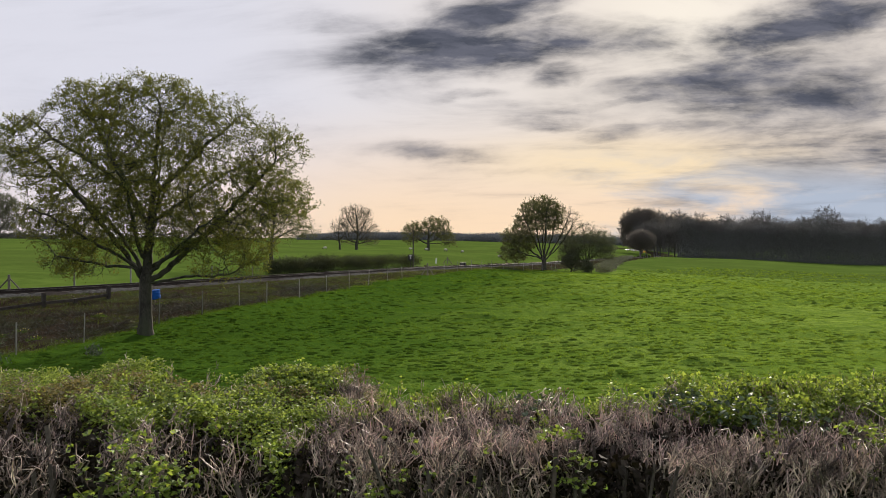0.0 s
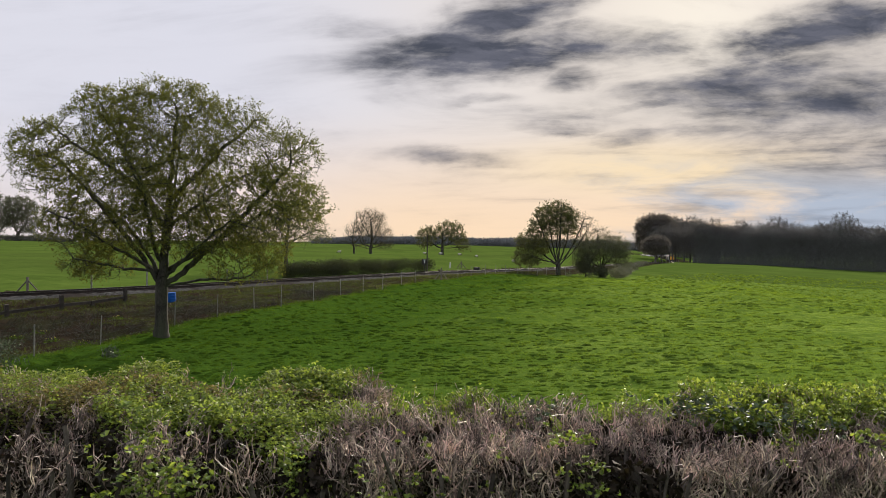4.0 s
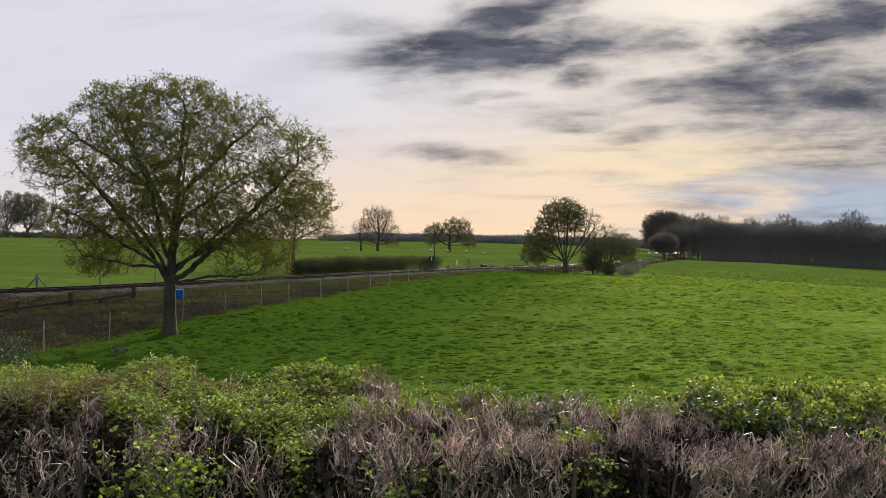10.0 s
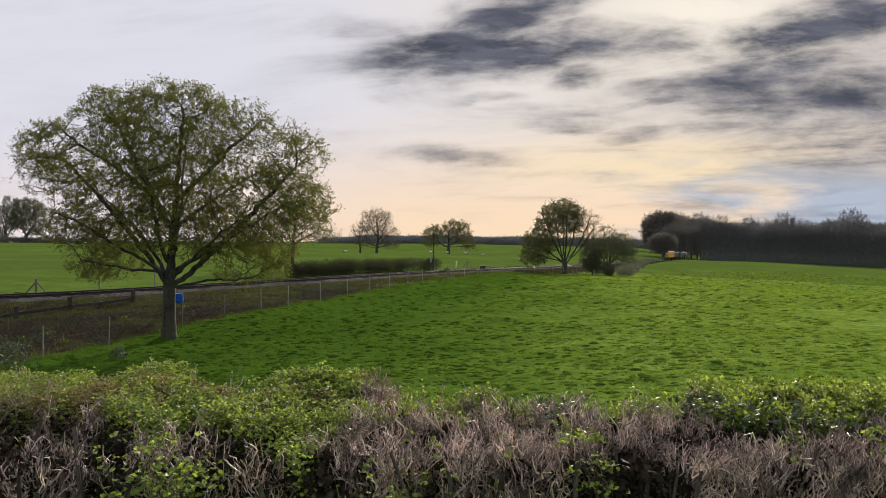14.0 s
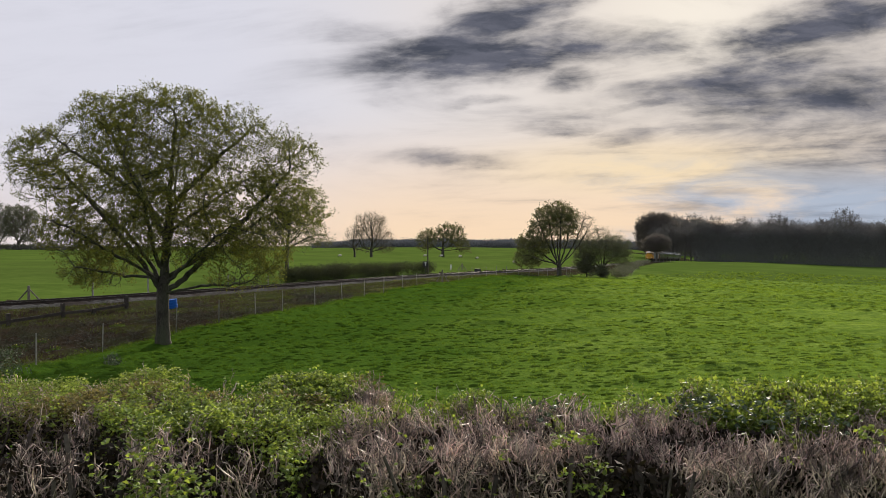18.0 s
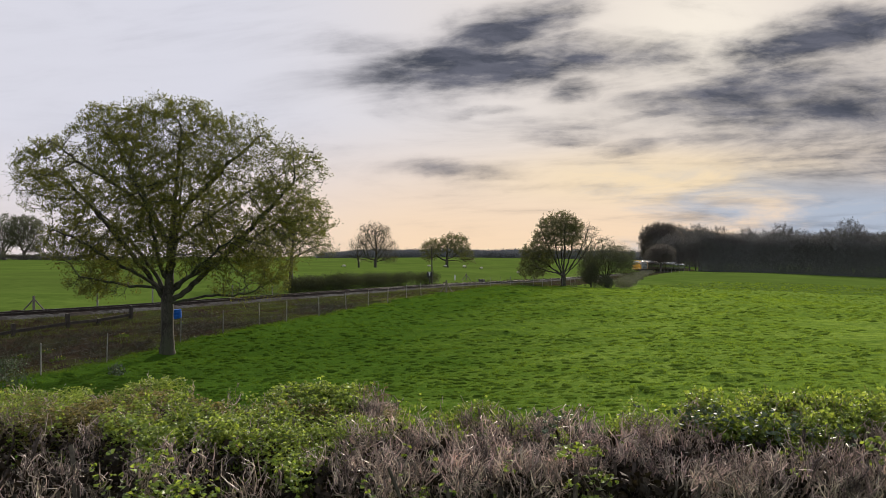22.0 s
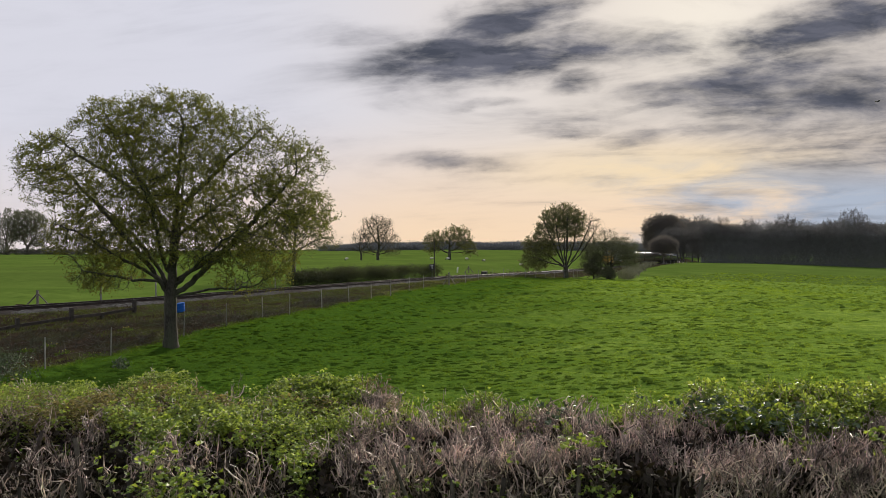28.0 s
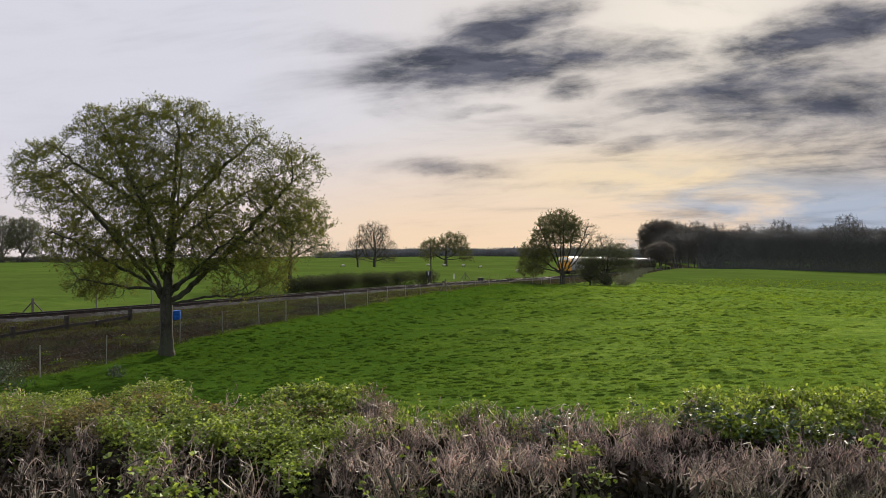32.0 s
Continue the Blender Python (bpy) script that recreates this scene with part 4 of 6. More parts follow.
def far_woods():
    """Low lines of woodland on the horizon, blue-grey from painted haze, as many small clumps."""
    rng = np.random.default_rng(5)
    n = 26000
    x = rng.uniform(-115, 330, n)
    y = 690 + rng.uniform(-40, 60, n)
    hgt = 6 + 2.0 * lattice(x / 25, y / 40, 2) + 1.0 * lattice(x / 9, y / 30, 8)
    z = land(x, y) + rng.random(n) ** 0.7 * hgt * np.clip((x + 150) / 80, 0.35, 1)
    C = np.stack([x, y, z], 1)
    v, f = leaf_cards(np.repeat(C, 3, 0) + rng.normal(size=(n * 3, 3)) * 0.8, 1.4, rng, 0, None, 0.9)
    tagged(new("far_woods", mesh_of("far_woods", v, f, [HAZY_WOOD])), "distant line of woodland on the horizon, blue-grey with painted haze", "woodland", kind="stuff")


far_woods()


# ---- the hedge before the camera ----
def make_hedge():
    rng = np.random.default_rng(77)
    top = thing("hedge", pose(0, 3.1, ground_at(0, 3.1)), "clipped hawthorn hedge with cut brown twigs and fresh green leaves", "hedge")
    z0 = ground_at(0, 3.1)

    def front(x):
        return 2.52 + 0.05 * lattice(x * 1.3, x * 0, 2) - 3.1

    def back(x):
        return np.interp(x, [-4, -2.0, -0.6, 0.6, 1.6, 4], [4.3, 4.05, 3.75, 3.35, 3.45, 3.6]) - 3.1

    def hollow(x, y):
        """Gaps between the bushes of the hedge, where one looks down on dark wood."""
        return np.clip(lattice(x * 3.1, y * 4.2, 23) + 0.4 * lattice(x * 8, y * 8, 24) - 0.42, 0, 0.6)

    def crest(x, y):
        return EYE - 0.725 - z0 + 0.045 * lattice(x * 2.1, y * 2.1, 6) + 0.040 * lattice(x * 5.5, y * 5.5, 7) + 0.018 * lattice(x * 13, y * 13, 8) - 0.26 * hollow(x, y)

    def green(x, y):
        """How leafy the hedge is: over all the top on one side, only along the rear on the other."""
        rear = np.clip((y - front(x)) / (back(x) - front(x)), 0, 1)
        left = np.clip((-0.15 - x) / 0.4, 0, 1)
        right = np.clip((x - 0.95) / 0.35, 0, 1)
        g = left * np.clip(0.06 + 2.2 * (rear - 0.16), 0.06, 1.0) + right * np.clip((rear - 0.42) * 4, 0, 1) + (1 - left) * (1 - right) * np.clip((rear - 0.86) * 4, 0.04, 0.5)
        return np.clip(g + 0.42 * lattice(x * 2.6, y * 3.2, 12) * np.clip(g * 2, 0.1, 1), 0, 1)

    # cut twigs, fanning in clusters out of old knuckles
    kn = 6400
    kx = rng.uniform(-4.2, 4.2, kn)
    kf = rng.random(kn) ** 1.1
    ky = front(kx) + (back(kx) - front(kx)) * kf
    kd = rng.random(kn) ** 1.4 * 0.22 * (1 - 0.4 * kf)
    keep = (lattice(kx * 6, ky * 6, 15) + 0.6 * lattice(kx * 13, ky * 11, 16) > -0.30) & (rng.random(kn) > np.maximum(0.80 * green(kx, ky) - 0.15, 0.58 * np.clip((-0.2 - kx) / 0.5, 0, 1)))
    knuckle = np.stack([kx, ky, crest(kx, ky) - kd - 0.07], 1)[keep]
    kn, per = len(knuckle), 11
    n = kn * per
    src = np.repeat(np.arange(kn), per)
    a = knuckle[src] + rng.normal(size=(n, 3)) * np.array([0.016, 0.016, 0.022])
    lean = np.stack([rng.normal(size=kn) * 0.28, rng.normal(size=kn) * 0.22 - 0.12, np.ones(kn)], 1)
    d = lean[src] + rng.normal(size=(n, 3)) * np.array([0.36, 0.32, 0.15])
    d /= np.linalg.norm(d, axis=1, keepdims=True)
    L = rng.uniform(0.035, 0.10, n) * (1 + 1.0 * (rng.random(n) > 0.94))
    b = a + d * L[:, None]
    over = np.maximum(b[:, 2] - crest(b[:, 0], b[:, 1]) - 0.03, 0)
    b -= d * (over / np.maximum(d[:, 2], 0.3))[:, None]
    bend = rng.normal(size=(n, 1, 3)) * L[:, None, None] * 0.16
    kink = rng.normal(size=(n, 4, 3)) * L[:, None, None] * 0.035
    f = np.linspace(0, 1, 4)[None, :, None]
    r = rng.uniform(0.0010, 0.0024, n)
    v1, f1 = wands(a[:, None] * (1 - f) + b[:, None] * f + bend * (4 * f * (1 - f)) + kink, r * 1.35, r * 0.8, 5)
    piece("twig_mass", mesh_of("twig_mass", v1, f1, [TWIG], None, True), top, label="cut purple-brown hawthorn twigs", kind="stuff")
    # fine side shoots and spurs
    s = rng.integers(0, n, 30000)
    sd = d[s] + rng.normal(size=(len(s), 3)) * 0.75
    sd /= np.linalg.norm(sd, axis=1, keepdims=True)
    sa = a[s] + (b - a)[s] * rng.uniform(0.3, 0.95, (len(s), 1))
    v3, f3 = needles(sa, sa + sd * rng.uniform(0.015, 0.06, (len(s), 1)), rng.uniform(0.0008, 0.0016, len(s)), 3)
    piece("shoot_mass", mesh_of("shoot_mass", v3, f3, [TWIG]), top, kind="stuff")
    # upright main stems
    m = 420
    sx, sy = rng.uniform(-4.2, 4.2, m), rng.random(m) ** 1.5
    sy = front(sx) + 0.03 + (back(sx) - front(sx) - 0.1) * sy
    A = np.stack([sx, sy, np.zeros(m)], 1)
    B = np.stack([sx + rng.normal(size=m) * 0.26, sy + rng.normal(size=m) * 0.08, crest(sx, sy) - rng.uniform(0.03, 0.2, m)], 1)
    M = (A + B) / 2 + rng.normal(size=(m, 3)) * 0.06
    Q = (M + B) / 2 + rng.normal(size=(m, 3)) * 0.02
    rr = rng.uniform(0.005, 0.014, m)
    near_stems = (np.abs(sx) < 2.2) & (sy < front(sx) + 0.35)
    count = 0
    for i in range(m):
        if near_stems[i] and count < 200:
            P = np.stack([A[i], M[i], Q[i], B[i]])
            v, fl = tubes(P, np.array([-1, 0, 1, 2]), np.array([rr[i] * 1.4, rr[i] * 1.2, rr[i], rr[i] * 0.7]), 6)
            piece("stem", mesh_of("stem", v, fl, [STEM], None, True), top)
            count += 1
        else:
            near_stems[i] = False
    far = ~near_stems
    va, fa = needles(A[far], M[far], rr[far] * 1.3, 6)
    vb, fb = needles(M[far], B[far], rr[far], 6)
    piece("stem_mass", mesh_of("stem_mass", np.concatenate([va, vb]), np.concatenate([fa, fb + len(va)]), [STEM], None, True), top, kind="stuff")
    # leaves in rosettes on the spurs, thick where the hedge is green
    k = 52000
    cx = rng.uniform(-4.2, 4.2, k)
    cy = front(cx) + (back(cx) - front(cx)) * rng.random(k)
    keep = rng.random(k) < np.clip(green(cx, cy) * 1.25 + 0.55 * lattice(cx * 9, cy * 9, 19) + 0.45 * lattice(cx * 3.7, cy * 4.6, 29) - 0.30 - 2.2 * hollow(cx, cy), 0, 1)
    cx, cy = cx[keep], cy[keep]
    k = len(cx)
    cz = crest(cx, cy) - rng.random(k) ** 1.6 * 0.20 + 0.015
    bronze = lattice(cx * 3.0, cy * 3.6, 33) + 0.5 * lattice(cx * 11, cy * 11, 34) > 0.50
    for some, mat, big, label in ((~bronze, HEDGE_LEAF, 0.0150, "small bright green hawthorn leaves"), (bronze, BRONZE_LEAF, 0.0125, "small bronze-tinted young leaves")):
        n_some = int(some.sum()) * 6
        C = np.repeat(np.stack([cx, cy, cz], 1)[some], 6, 0) + rng.normal(size=(n_some, 3)) * np.array([0.017, 0.017, 0.012])
        C, way = lobed(C, rng)
        size = big * np.clip(1.0 + 0.5 * lattice(C[:, 0] * 5, C[:, 1] * 5, 37), 0.6, 1.5)
        v, fl = leaf_cards(C, size, rng, 0.0, way, 0.66, 1.2, 0.15)
        piece("leaf_mass", mesh_of("leaf_mass", v, fl, [mat]), top, label=label, kind="stuff")
    # dead leaves and old growth, coloured near-black to stand for the shade inside
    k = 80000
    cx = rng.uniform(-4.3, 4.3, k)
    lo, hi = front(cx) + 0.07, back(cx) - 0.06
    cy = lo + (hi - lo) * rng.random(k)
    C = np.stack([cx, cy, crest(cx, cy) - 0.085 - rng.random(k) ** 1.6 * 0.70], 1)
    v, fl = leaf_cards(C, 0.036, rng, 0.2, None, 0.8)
    piece("dead_leaf_mass", mesh_of("dead_leaf_mass", v, fl, [SHADE_LEAF]), top, label="dead leaves inside the hedge, near-black to stand for its shade", kind="stuff")
    # a lush low clump, and ivy that has climbed through to the light
    for cx, cy, below, w, h, num, size, mat in ((-0.98, 2.50, 0.16, 0.10, 0.09, 420, 0.026, HEDGE_LEAF), (-1.9, 2.55, 0.14, 0.12, 0.10, 220, 0.024, HEDGE_LEAF), (-0.15, 2.5, 0.2, 0.10, 0.10, 160, 0.022, HEDGE_LEAF),
                                                (0.49, 3.2, 0.04, 0.07, 0.03, 60, 0.028, IVY_LEAF), (1.16, 2.95, 0.0, 0.13, 0.02, 90, 0.03, IVY_LEAF), (1.45, 3.0, 0.0, 0.10, 0.02, 60, 0.03, IVY_LEAF), (0.25, 3.15, 0.04, 0.08, 0.03, 40, 0.028, IVY_LEAF)):
        c = rng.normal(size=(num, 3)) * np.array([w, 0.09, h]) + np.array([cx, cy - 3.1, float(crest(np.array([cx]), np.array([cy - 3.1]))[0]) - below])
        c, way = lobed(c, rng)
        v, fl = leaf_cards(c, size * 0.85, rng, 0.0, way, 0.7, 1.0, 0.12)
        piece("leaf_mass", mesh_of("leaf_mass", v, fl, [mat]), top, None, "grey-green ivy leaves" if mat is IVY_LEAF else "lush bright green leaves", "stuff")
    # tall fresh shoots along the rear
    t = 900
    tx = np.concatenate([rng.uniform(1.12, 3.4, 700), rng.uniform(-4.0, 1.0, t - 700)])
    ty = back(tx) - rng.random(t) * 0.42
    base = np.stack([tx, ty, crest(tx, ty) - 0.06], 1)
    tip = base + np.stack([rng.normal(size=t) * 0.04, rng.normal(size=t) * 0.04, rng.uniform(0.03, 0.125, t) * np.where(tx > 0.9, 1.0, 0.6)], 1)
    v, fl = needles(base, tip, 0.0022, 4)
    piece("shoot_mass", mesh_of("shoot_mass", v, fl, [TWIG]), top, kind="stuff")
    g = rng.uniform(0.1, 1.05, (t, 16, 1))
    C = (base[:, None] + (tip - base)[:, None] * g + rng.normal(size=(t, 16, 3)) * 0.016).reshape(-1, 3)
    C = lobed(C, rng)[0]
    v, fl = leaf_cards(C, np.where(C[:, 0] > 1.0, 0.022, 0.016), rng, -0.2, None, 0.66, 0.8)
    piece("leaf_mass", mesh_of("leaf_mass", v, fl, [HEDGE_LEAF]), top, kind="stuff")
    return top


make_hedge()


def wood_floor():
    """Undergrowth that closes the foot of the wood, and pale leaves above it that paint in haze."""
    rng = np.random.default_rng(61)
    n = 80000
    f = rng.random(n)
    x = 104 + f * 90 + rng.uniform(-1, 5, n)
    y = 299 - f * 58 + rng.uniform(-5.0, -2.2, n)
    far = rng.random(n) < 0.14
    x = np.where(far, 134 + f * 34, x)
    y = np.where(far, 450 + rng.uniform(0, 14, n), y)
    h = (14.0 + 4.0 * lattice(x / 4, y / 4, 62)) * np.where(far, 1.6, 1.0)
    C = np.stack([x, y, land(x, y) + rng.random(n) ** 2.2 * h], 1)
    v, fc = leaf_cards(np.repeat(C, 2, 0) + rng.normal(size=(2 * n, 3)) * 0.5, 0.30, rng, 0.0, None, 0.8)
    tagged(new("wood_undergrowth", mesh_of("wood_undergrowth", v, fc, [HAZE_LEAF])), "grey undergrowth up the front of the wood, paled by painted haze", "undergrowth", kind="stuff")


wood_floor()


# ---- along the railway ----
PALE_POST = surface("weathered_post", (0.17, 0.165, 0.15), (0.30, 0.29, 0.27), 6.0, 50.0, 0.85, 0.3, vary=0.15, squash=(3, 3, 1))
DARK_WOOD = surface("tarred_wood", (0.030, 0.026, 0.023), (0.070, 0.058, 0.048), 5.0, 45.0, 0.85, 0.4, vary=0.2)
GREY_WOOD = surface("grey_split_wood", (0.110, 0.098, 0.082), (0.200, 0.180, 0.150), 5.0, 45.0, 0.9, 0.4, squash=(4, 4, 1))
WIRE = surface("dull_wire", (0.12, 0.12, 0.12), (0.20, 0.19, 0.18), 20.0, 90.0, 0.8, 0.0, gloss=0.1)
BLUE = surface("blue_plastic", (0.010, 0.085, 0.36), (0.014, 0.11, 0.42), 4.0, 40.0, 0.75, 0.05, gloss=0.15)
BLACK = surface("black_enamel", (0.010, 0.010, 0.011), (0.022, 0.022, 0.023), 5.0, 50.0, 0.45, 0.05)
WHITE = surface("white_paint", (0.68, 0.68, 0.66), (0.80, 0.80, 0.78), 5.0, 50.0, 0.5, 0.05)
BRIAR = surface("grey_briar", (0.12, 0.120, 0.095), (0.21, 0.205, 0.165), 4.0, 30.0, 0.9, 0.2, gloss=0.1)
HEDGEROW = leafy("hedgerow_leaf", (0.050, 0.058, 0.032), (0.034, 0.044, 0.024), 0.3)
WOOL = surface("sheep_wool", (0.52, 0.49, 0.43), (0.72, 0.69, 0.62), 8.0, 40.0, 0.95, 0.8, 30.0)
SHEEP_FACE = surface("sheep_face", (0.05, 0.045, 0.04), (0.10, 0.09, 0.08), 8.0, 40.0, 0.9, 0.2)
PETAL = leafy("primrose_petal", (0.62, 0.55, 0.16), (0.50, 0.48, 0.20), 0.4, 0.2)


def on_line(line, bearing):
    """The place on a line that lies on a bearing from the eye."""
    k = int(np.argmin(np.abs(line[:, 0] / np.maximum(line[:, 1], 1) - bearing) + (line[:, 1] < 10) * 9))
    return float(line[k, 0]), float(line[k, 1]), k


def bank_z(x, y):
    """Ground height with the railway's formation."""
    d, _, tz = beside(TRACK, np.array([x]), np.array([y]))
    w = np.clip((5.5 - d) / 3.0, 0, 1)
    w = w * w * (3 - 2 * w)
    return float((height(np.array([x]), np.array([y])) * (1 - w) + (tz - 0.33) * w)[0])


def wire_fence():
    bearings = [-0.66, -0.5535, -0.4578, -0.3573, -0.3013, -0.2515, -0.2125, -0.1689, -0.1347, -0.1035, -0.076, -0.0506, -0.030, 0.0265, 0.046,
                0.0646, 0.079, 0.0935, 0.1106, 0.124, 0.137, 0.150, 0.1635, 0.176, 0.184]
    rng = random.Random(3)
    fence = thing("wire_fence", pose(0, 0, 0), "thin pale posts strung with stock wire along the field edge", "fence")
    bm = bmesh.new()
    box(bm, -0.021, 0.021, -0.021, 0.021, -0.3, 1.18, 0.005)
    me = bpy.data.meshes.new("post")
    bm.to_mesh(me), bm.free()
    me.materials.append(PALE_POST)
    tops = []
    for b in bearings:
        x, y, _ = on_line(FENCE, b)
        z = ground_at(x, y)
        piece("post", me, fence, pose(x, y, z, rng.uniform(-2.5, 2.5), rng.uniform(-2.5, 2.5), rng.uniform(0, 90)))
        tops.append((x, y, z))
    for h in (0.15, 0.4, 0.65, 0.9, 1.1):
        bm = bmesh.new()
        for p, q in zip(tops, tops[1:]):
            rod(bm, (p[0], p[1], p[2] + h), (q[0], q[1], q[2] + h), 0.0016, sides=4)
        part("wire", bm, WIRE, fence)
    return fence


wire_fence()


def strainer(u, d, h, label, lean=0.9):
    x, y = u * d, d
    st = thing("strainer_post", pose(x, y, bank_z(x, y)), label, "fence post", "strainer posts")
    bm = bmesh.new()
    rod(bm, (0, 0, -0.4), (0, 0, h), 0.085, 0.075, 10)
    part("post", bm, GREY_WOOD, st)
    for s in (-1, 1):
        bm = bmesh.new()
        rod(bm, (s * lean, 0.02, -0.05), (0, 0.02, h * 0.8), 0.05, 0.045, 8)
        part("brace", bm, GREY_WOOD, st)


strainer(0.0047, 71.6, 1.3, "stout grey strainer post with two braces in the wire fence", 0.7)
strainer(-0.5636, 45.8, 0.95, "low braced grey fence post in the pasture beyond the track", 0.75)
strainer(0.032, 106, 1.0, "braced wooden post in the pasture beyond the line", 0.7)


def far_posts():
    """Scattered posts of the pasture fence beyond the line."""
    bm = bmesh.new()
    box(bm, -0.05, 0.05, -0.05, 0.05, -0.3, 1.1, 0.01)
    me = bpy.data.meshes.new("post")
    bm.to_mesh(me), bm.free()
    me.materials.append(PALE_POST)
    far = thing("pasture_fence", pose(0, 0, 0), "weathered posts of a field fence beyond the railway", "fence")
    for u, d in ((-0.476, 48.5), (-0.40, 53), (-0.29, 60), (-0.235, 63), (0.30, 243), (0.305, 244), (0.31, 245), (0.315, 246), (0.320, 248), (0.326, 249), (0.332, 250), (0.288, 230), (0.283, 215), (0.278, 200), (0.273, 188), (0.268, 175), (0.262, 162), (0.256, 150), (0.25, 141)):
        piece("post", me, far, pose(u * d, d, bank_z(u * d, d), 0, 0, 20))


far_posts()


def low_rail():
    """A low tarred timber rail on posts along the foot of the ballast."""
    fence = thing("low_rail_fence", pose(0, 0, 0), "low tarred timber rail on short dark posts below the ballast", "fence")
    spots = [(-0.66, 34.2), (-0.5917, 36.4), (-0.517, 38.8), (-0.475, 40.3), (-0.43, 42.2)]
    pts = []
    for i, (u, d) in enumerate(spots):
        x, y = u * d, d
        z = bank_z(x, y)
        h = 0.30 if i == 3 else 0.62 if i < 2 else 0.76
        bm = bmesh.new()
        box(bm, -0.09, 0.09, -0.09, 0.09, -0.4, h, 0.012)
        p = part("post", bm, DARK_WOOD, fence)
        p.matrix_local = pose(x, y, z, 2, -2, 40 + i * 7)
        pts.append(Vector((x, y, z)))
    for a, b in zip(pts, pts[1:]):
        bm = bmesh.new()
        d = b - a
        box(bm, 0, d.length, -0.03, 0.03, 0.14, 0.30, 0.008)
        r = part("rail", bm, DARK_WOOD, fence)
        r.matrix_local = Matrix.Translation(a) @ d.to_track_quat("X", "Z").to_matrix().to_4x4()


low_rail()


def drum():
    x, y = -0.3665 * 43, 43
    ob = thing("drum", pose(x, y, bank_z(x, y) + 0.02, 3, -4, 0) @ Matrix.Diagonal((0.95, 0.95, 0.8, 1)), "bright blue plastic drum on the railway bank", "barrel")
    bm = bmesh.new()
    prof = [(0.0, 0), (0.27, 0), (0.29, 0.03), (0.295, 0.2), (0.31, 0.22), (0.31, 0.25), (0.295, 0.27), (0.295, 0.42), (0.31, 0.44), (0.31, 0.47), (0.295, 0.49), (0.29, 0.62), (0.27, 0.65), (0, 0.65)]
    vs = [bm.verts.new((r, 0, z)) for r, z in prof]
    es = [bm.edges.new((vs[i], vs[i + 1])) for i in range(len(vs) - 1)]
    bmesh.ops.spin(bm, geom=vs + es, cent=(0, 0, 0), axis=(0, 0, 1), angle=2 * math.pi, steps=24)
    bmesh.ops.remove_doubles(bm, verts=bm.verts, dist=0.0005)
    part("body", bm, BLUE, ob)
    bm = bmesh.new()
    bmesh.ops.create_cone(bm, cap_ends=True, segments=24, radius1=0.305, radius2=0.30, depth=0.05, matrix=Matrix.Translation((0, 0, 0.655)))
    part("lid", bm, BLUE, ob)


drum()


def letter(text, size, depth):
    cu = bpy.data.curves.new("letter", "FONT")
    cu.body, cu.size, cu.extrude, cu.align_x, cu.align_y = text, size, depth, "CENTER", "CENTER"
    tmp = new("tmp", cu)
    me = bpy.data.meshes.new_from_object(tmp.evaluated_get(bpy.context.evaluated_depsgraph_get()))
    bpy.data.objects.remove(tmp)
    me.materials.append(WHITE)
    return me


def t_board():
    x, y = -0.0185 * 83.5, 83.5
    ob = thing("track_sign", pose(x, y, bank_z(x, y)), "black square board with a white letter T on a short post", "sign")
    bm = bmesh.new()
    rod(bm, (0, 0.05, -0.3), (0, 0.05, 1.80), 0.045, sides=8)
    part("post", bm, BLACK, ob)
    bm = bmesh.new()
    box(bm, -0.31, 0.31, -0.02, 0.02, 1.14, 1.80, 0.01)
    part("board", bm, BLACK, ob)
    me = letter("T", 0.62, 0.006)
    piece("letter", me, ob, pose(0, -0.028, 1.47, 90, 0, 0), "white letter T")


t_board()


def telegraph_pole():
    x, y = -0.0150 * 87, 87
    ob = thing("pole", pose(x, y, bank_z(x, y)), "thin dark wooden lineside pole", "pole")
    bm = bmesh.new()
    rod(bm, (0, 0, -0.4), (0, 0, 4.7), 0.085, 0.065, 10)
    part("shaft", bm, DARK_WOOD, ob)
    bm = bmesh.new()
    rod(bm, (0, 0, 4.68), (0, 0, 4.76), 0.09, 0.02, 10)
    part("cap", bm, DARK_WOOD, ob)


telegraph_pole()


def white_stake():
    x, y = 0.0163 * 104, 104
    ob = thing("marker_stake", pose(x, y, bank_z(x, y), 4, 5, 0), "short white marker stake in the pasture", "stake")
    bm = bmesh.new()
    box(bm, -0.10, 0.10, -0.03, 0.03, -0.2, 0.75, 0.01)
    part("stake", bm, WHITE, ob)
    bm = bmesh.new()
    box(bm, -0.11, 0.11, -0.035, 0.035, 0.70, 0.78, 0.01)
    part("cap", bm, WHITE, ob)


white_stake()


def lineside_box():
    x, y, k = on_line(TRACK, 0.079)
    ob = thing("lineside_box", pose(x - 2.6, y + 1.2, bank_z(x - 2.6, y + 1.2), 0, 0, -24), "small black metal equipment box beside the rails", "equipment box")
    bm = bmesh.new()
    box(bm, -0.42, 0.42, -0.25, 0.25, 0, 0.55, 0.02)
    part("body", bm, BLACK, ob)
    bm = bmesh.new()
    box(bm, -0.46, 0.46, -0.29, 0.29, 0.55, 0.61, 0.015)
    part("lid", bm, BLACK, ob)


lineside_box()


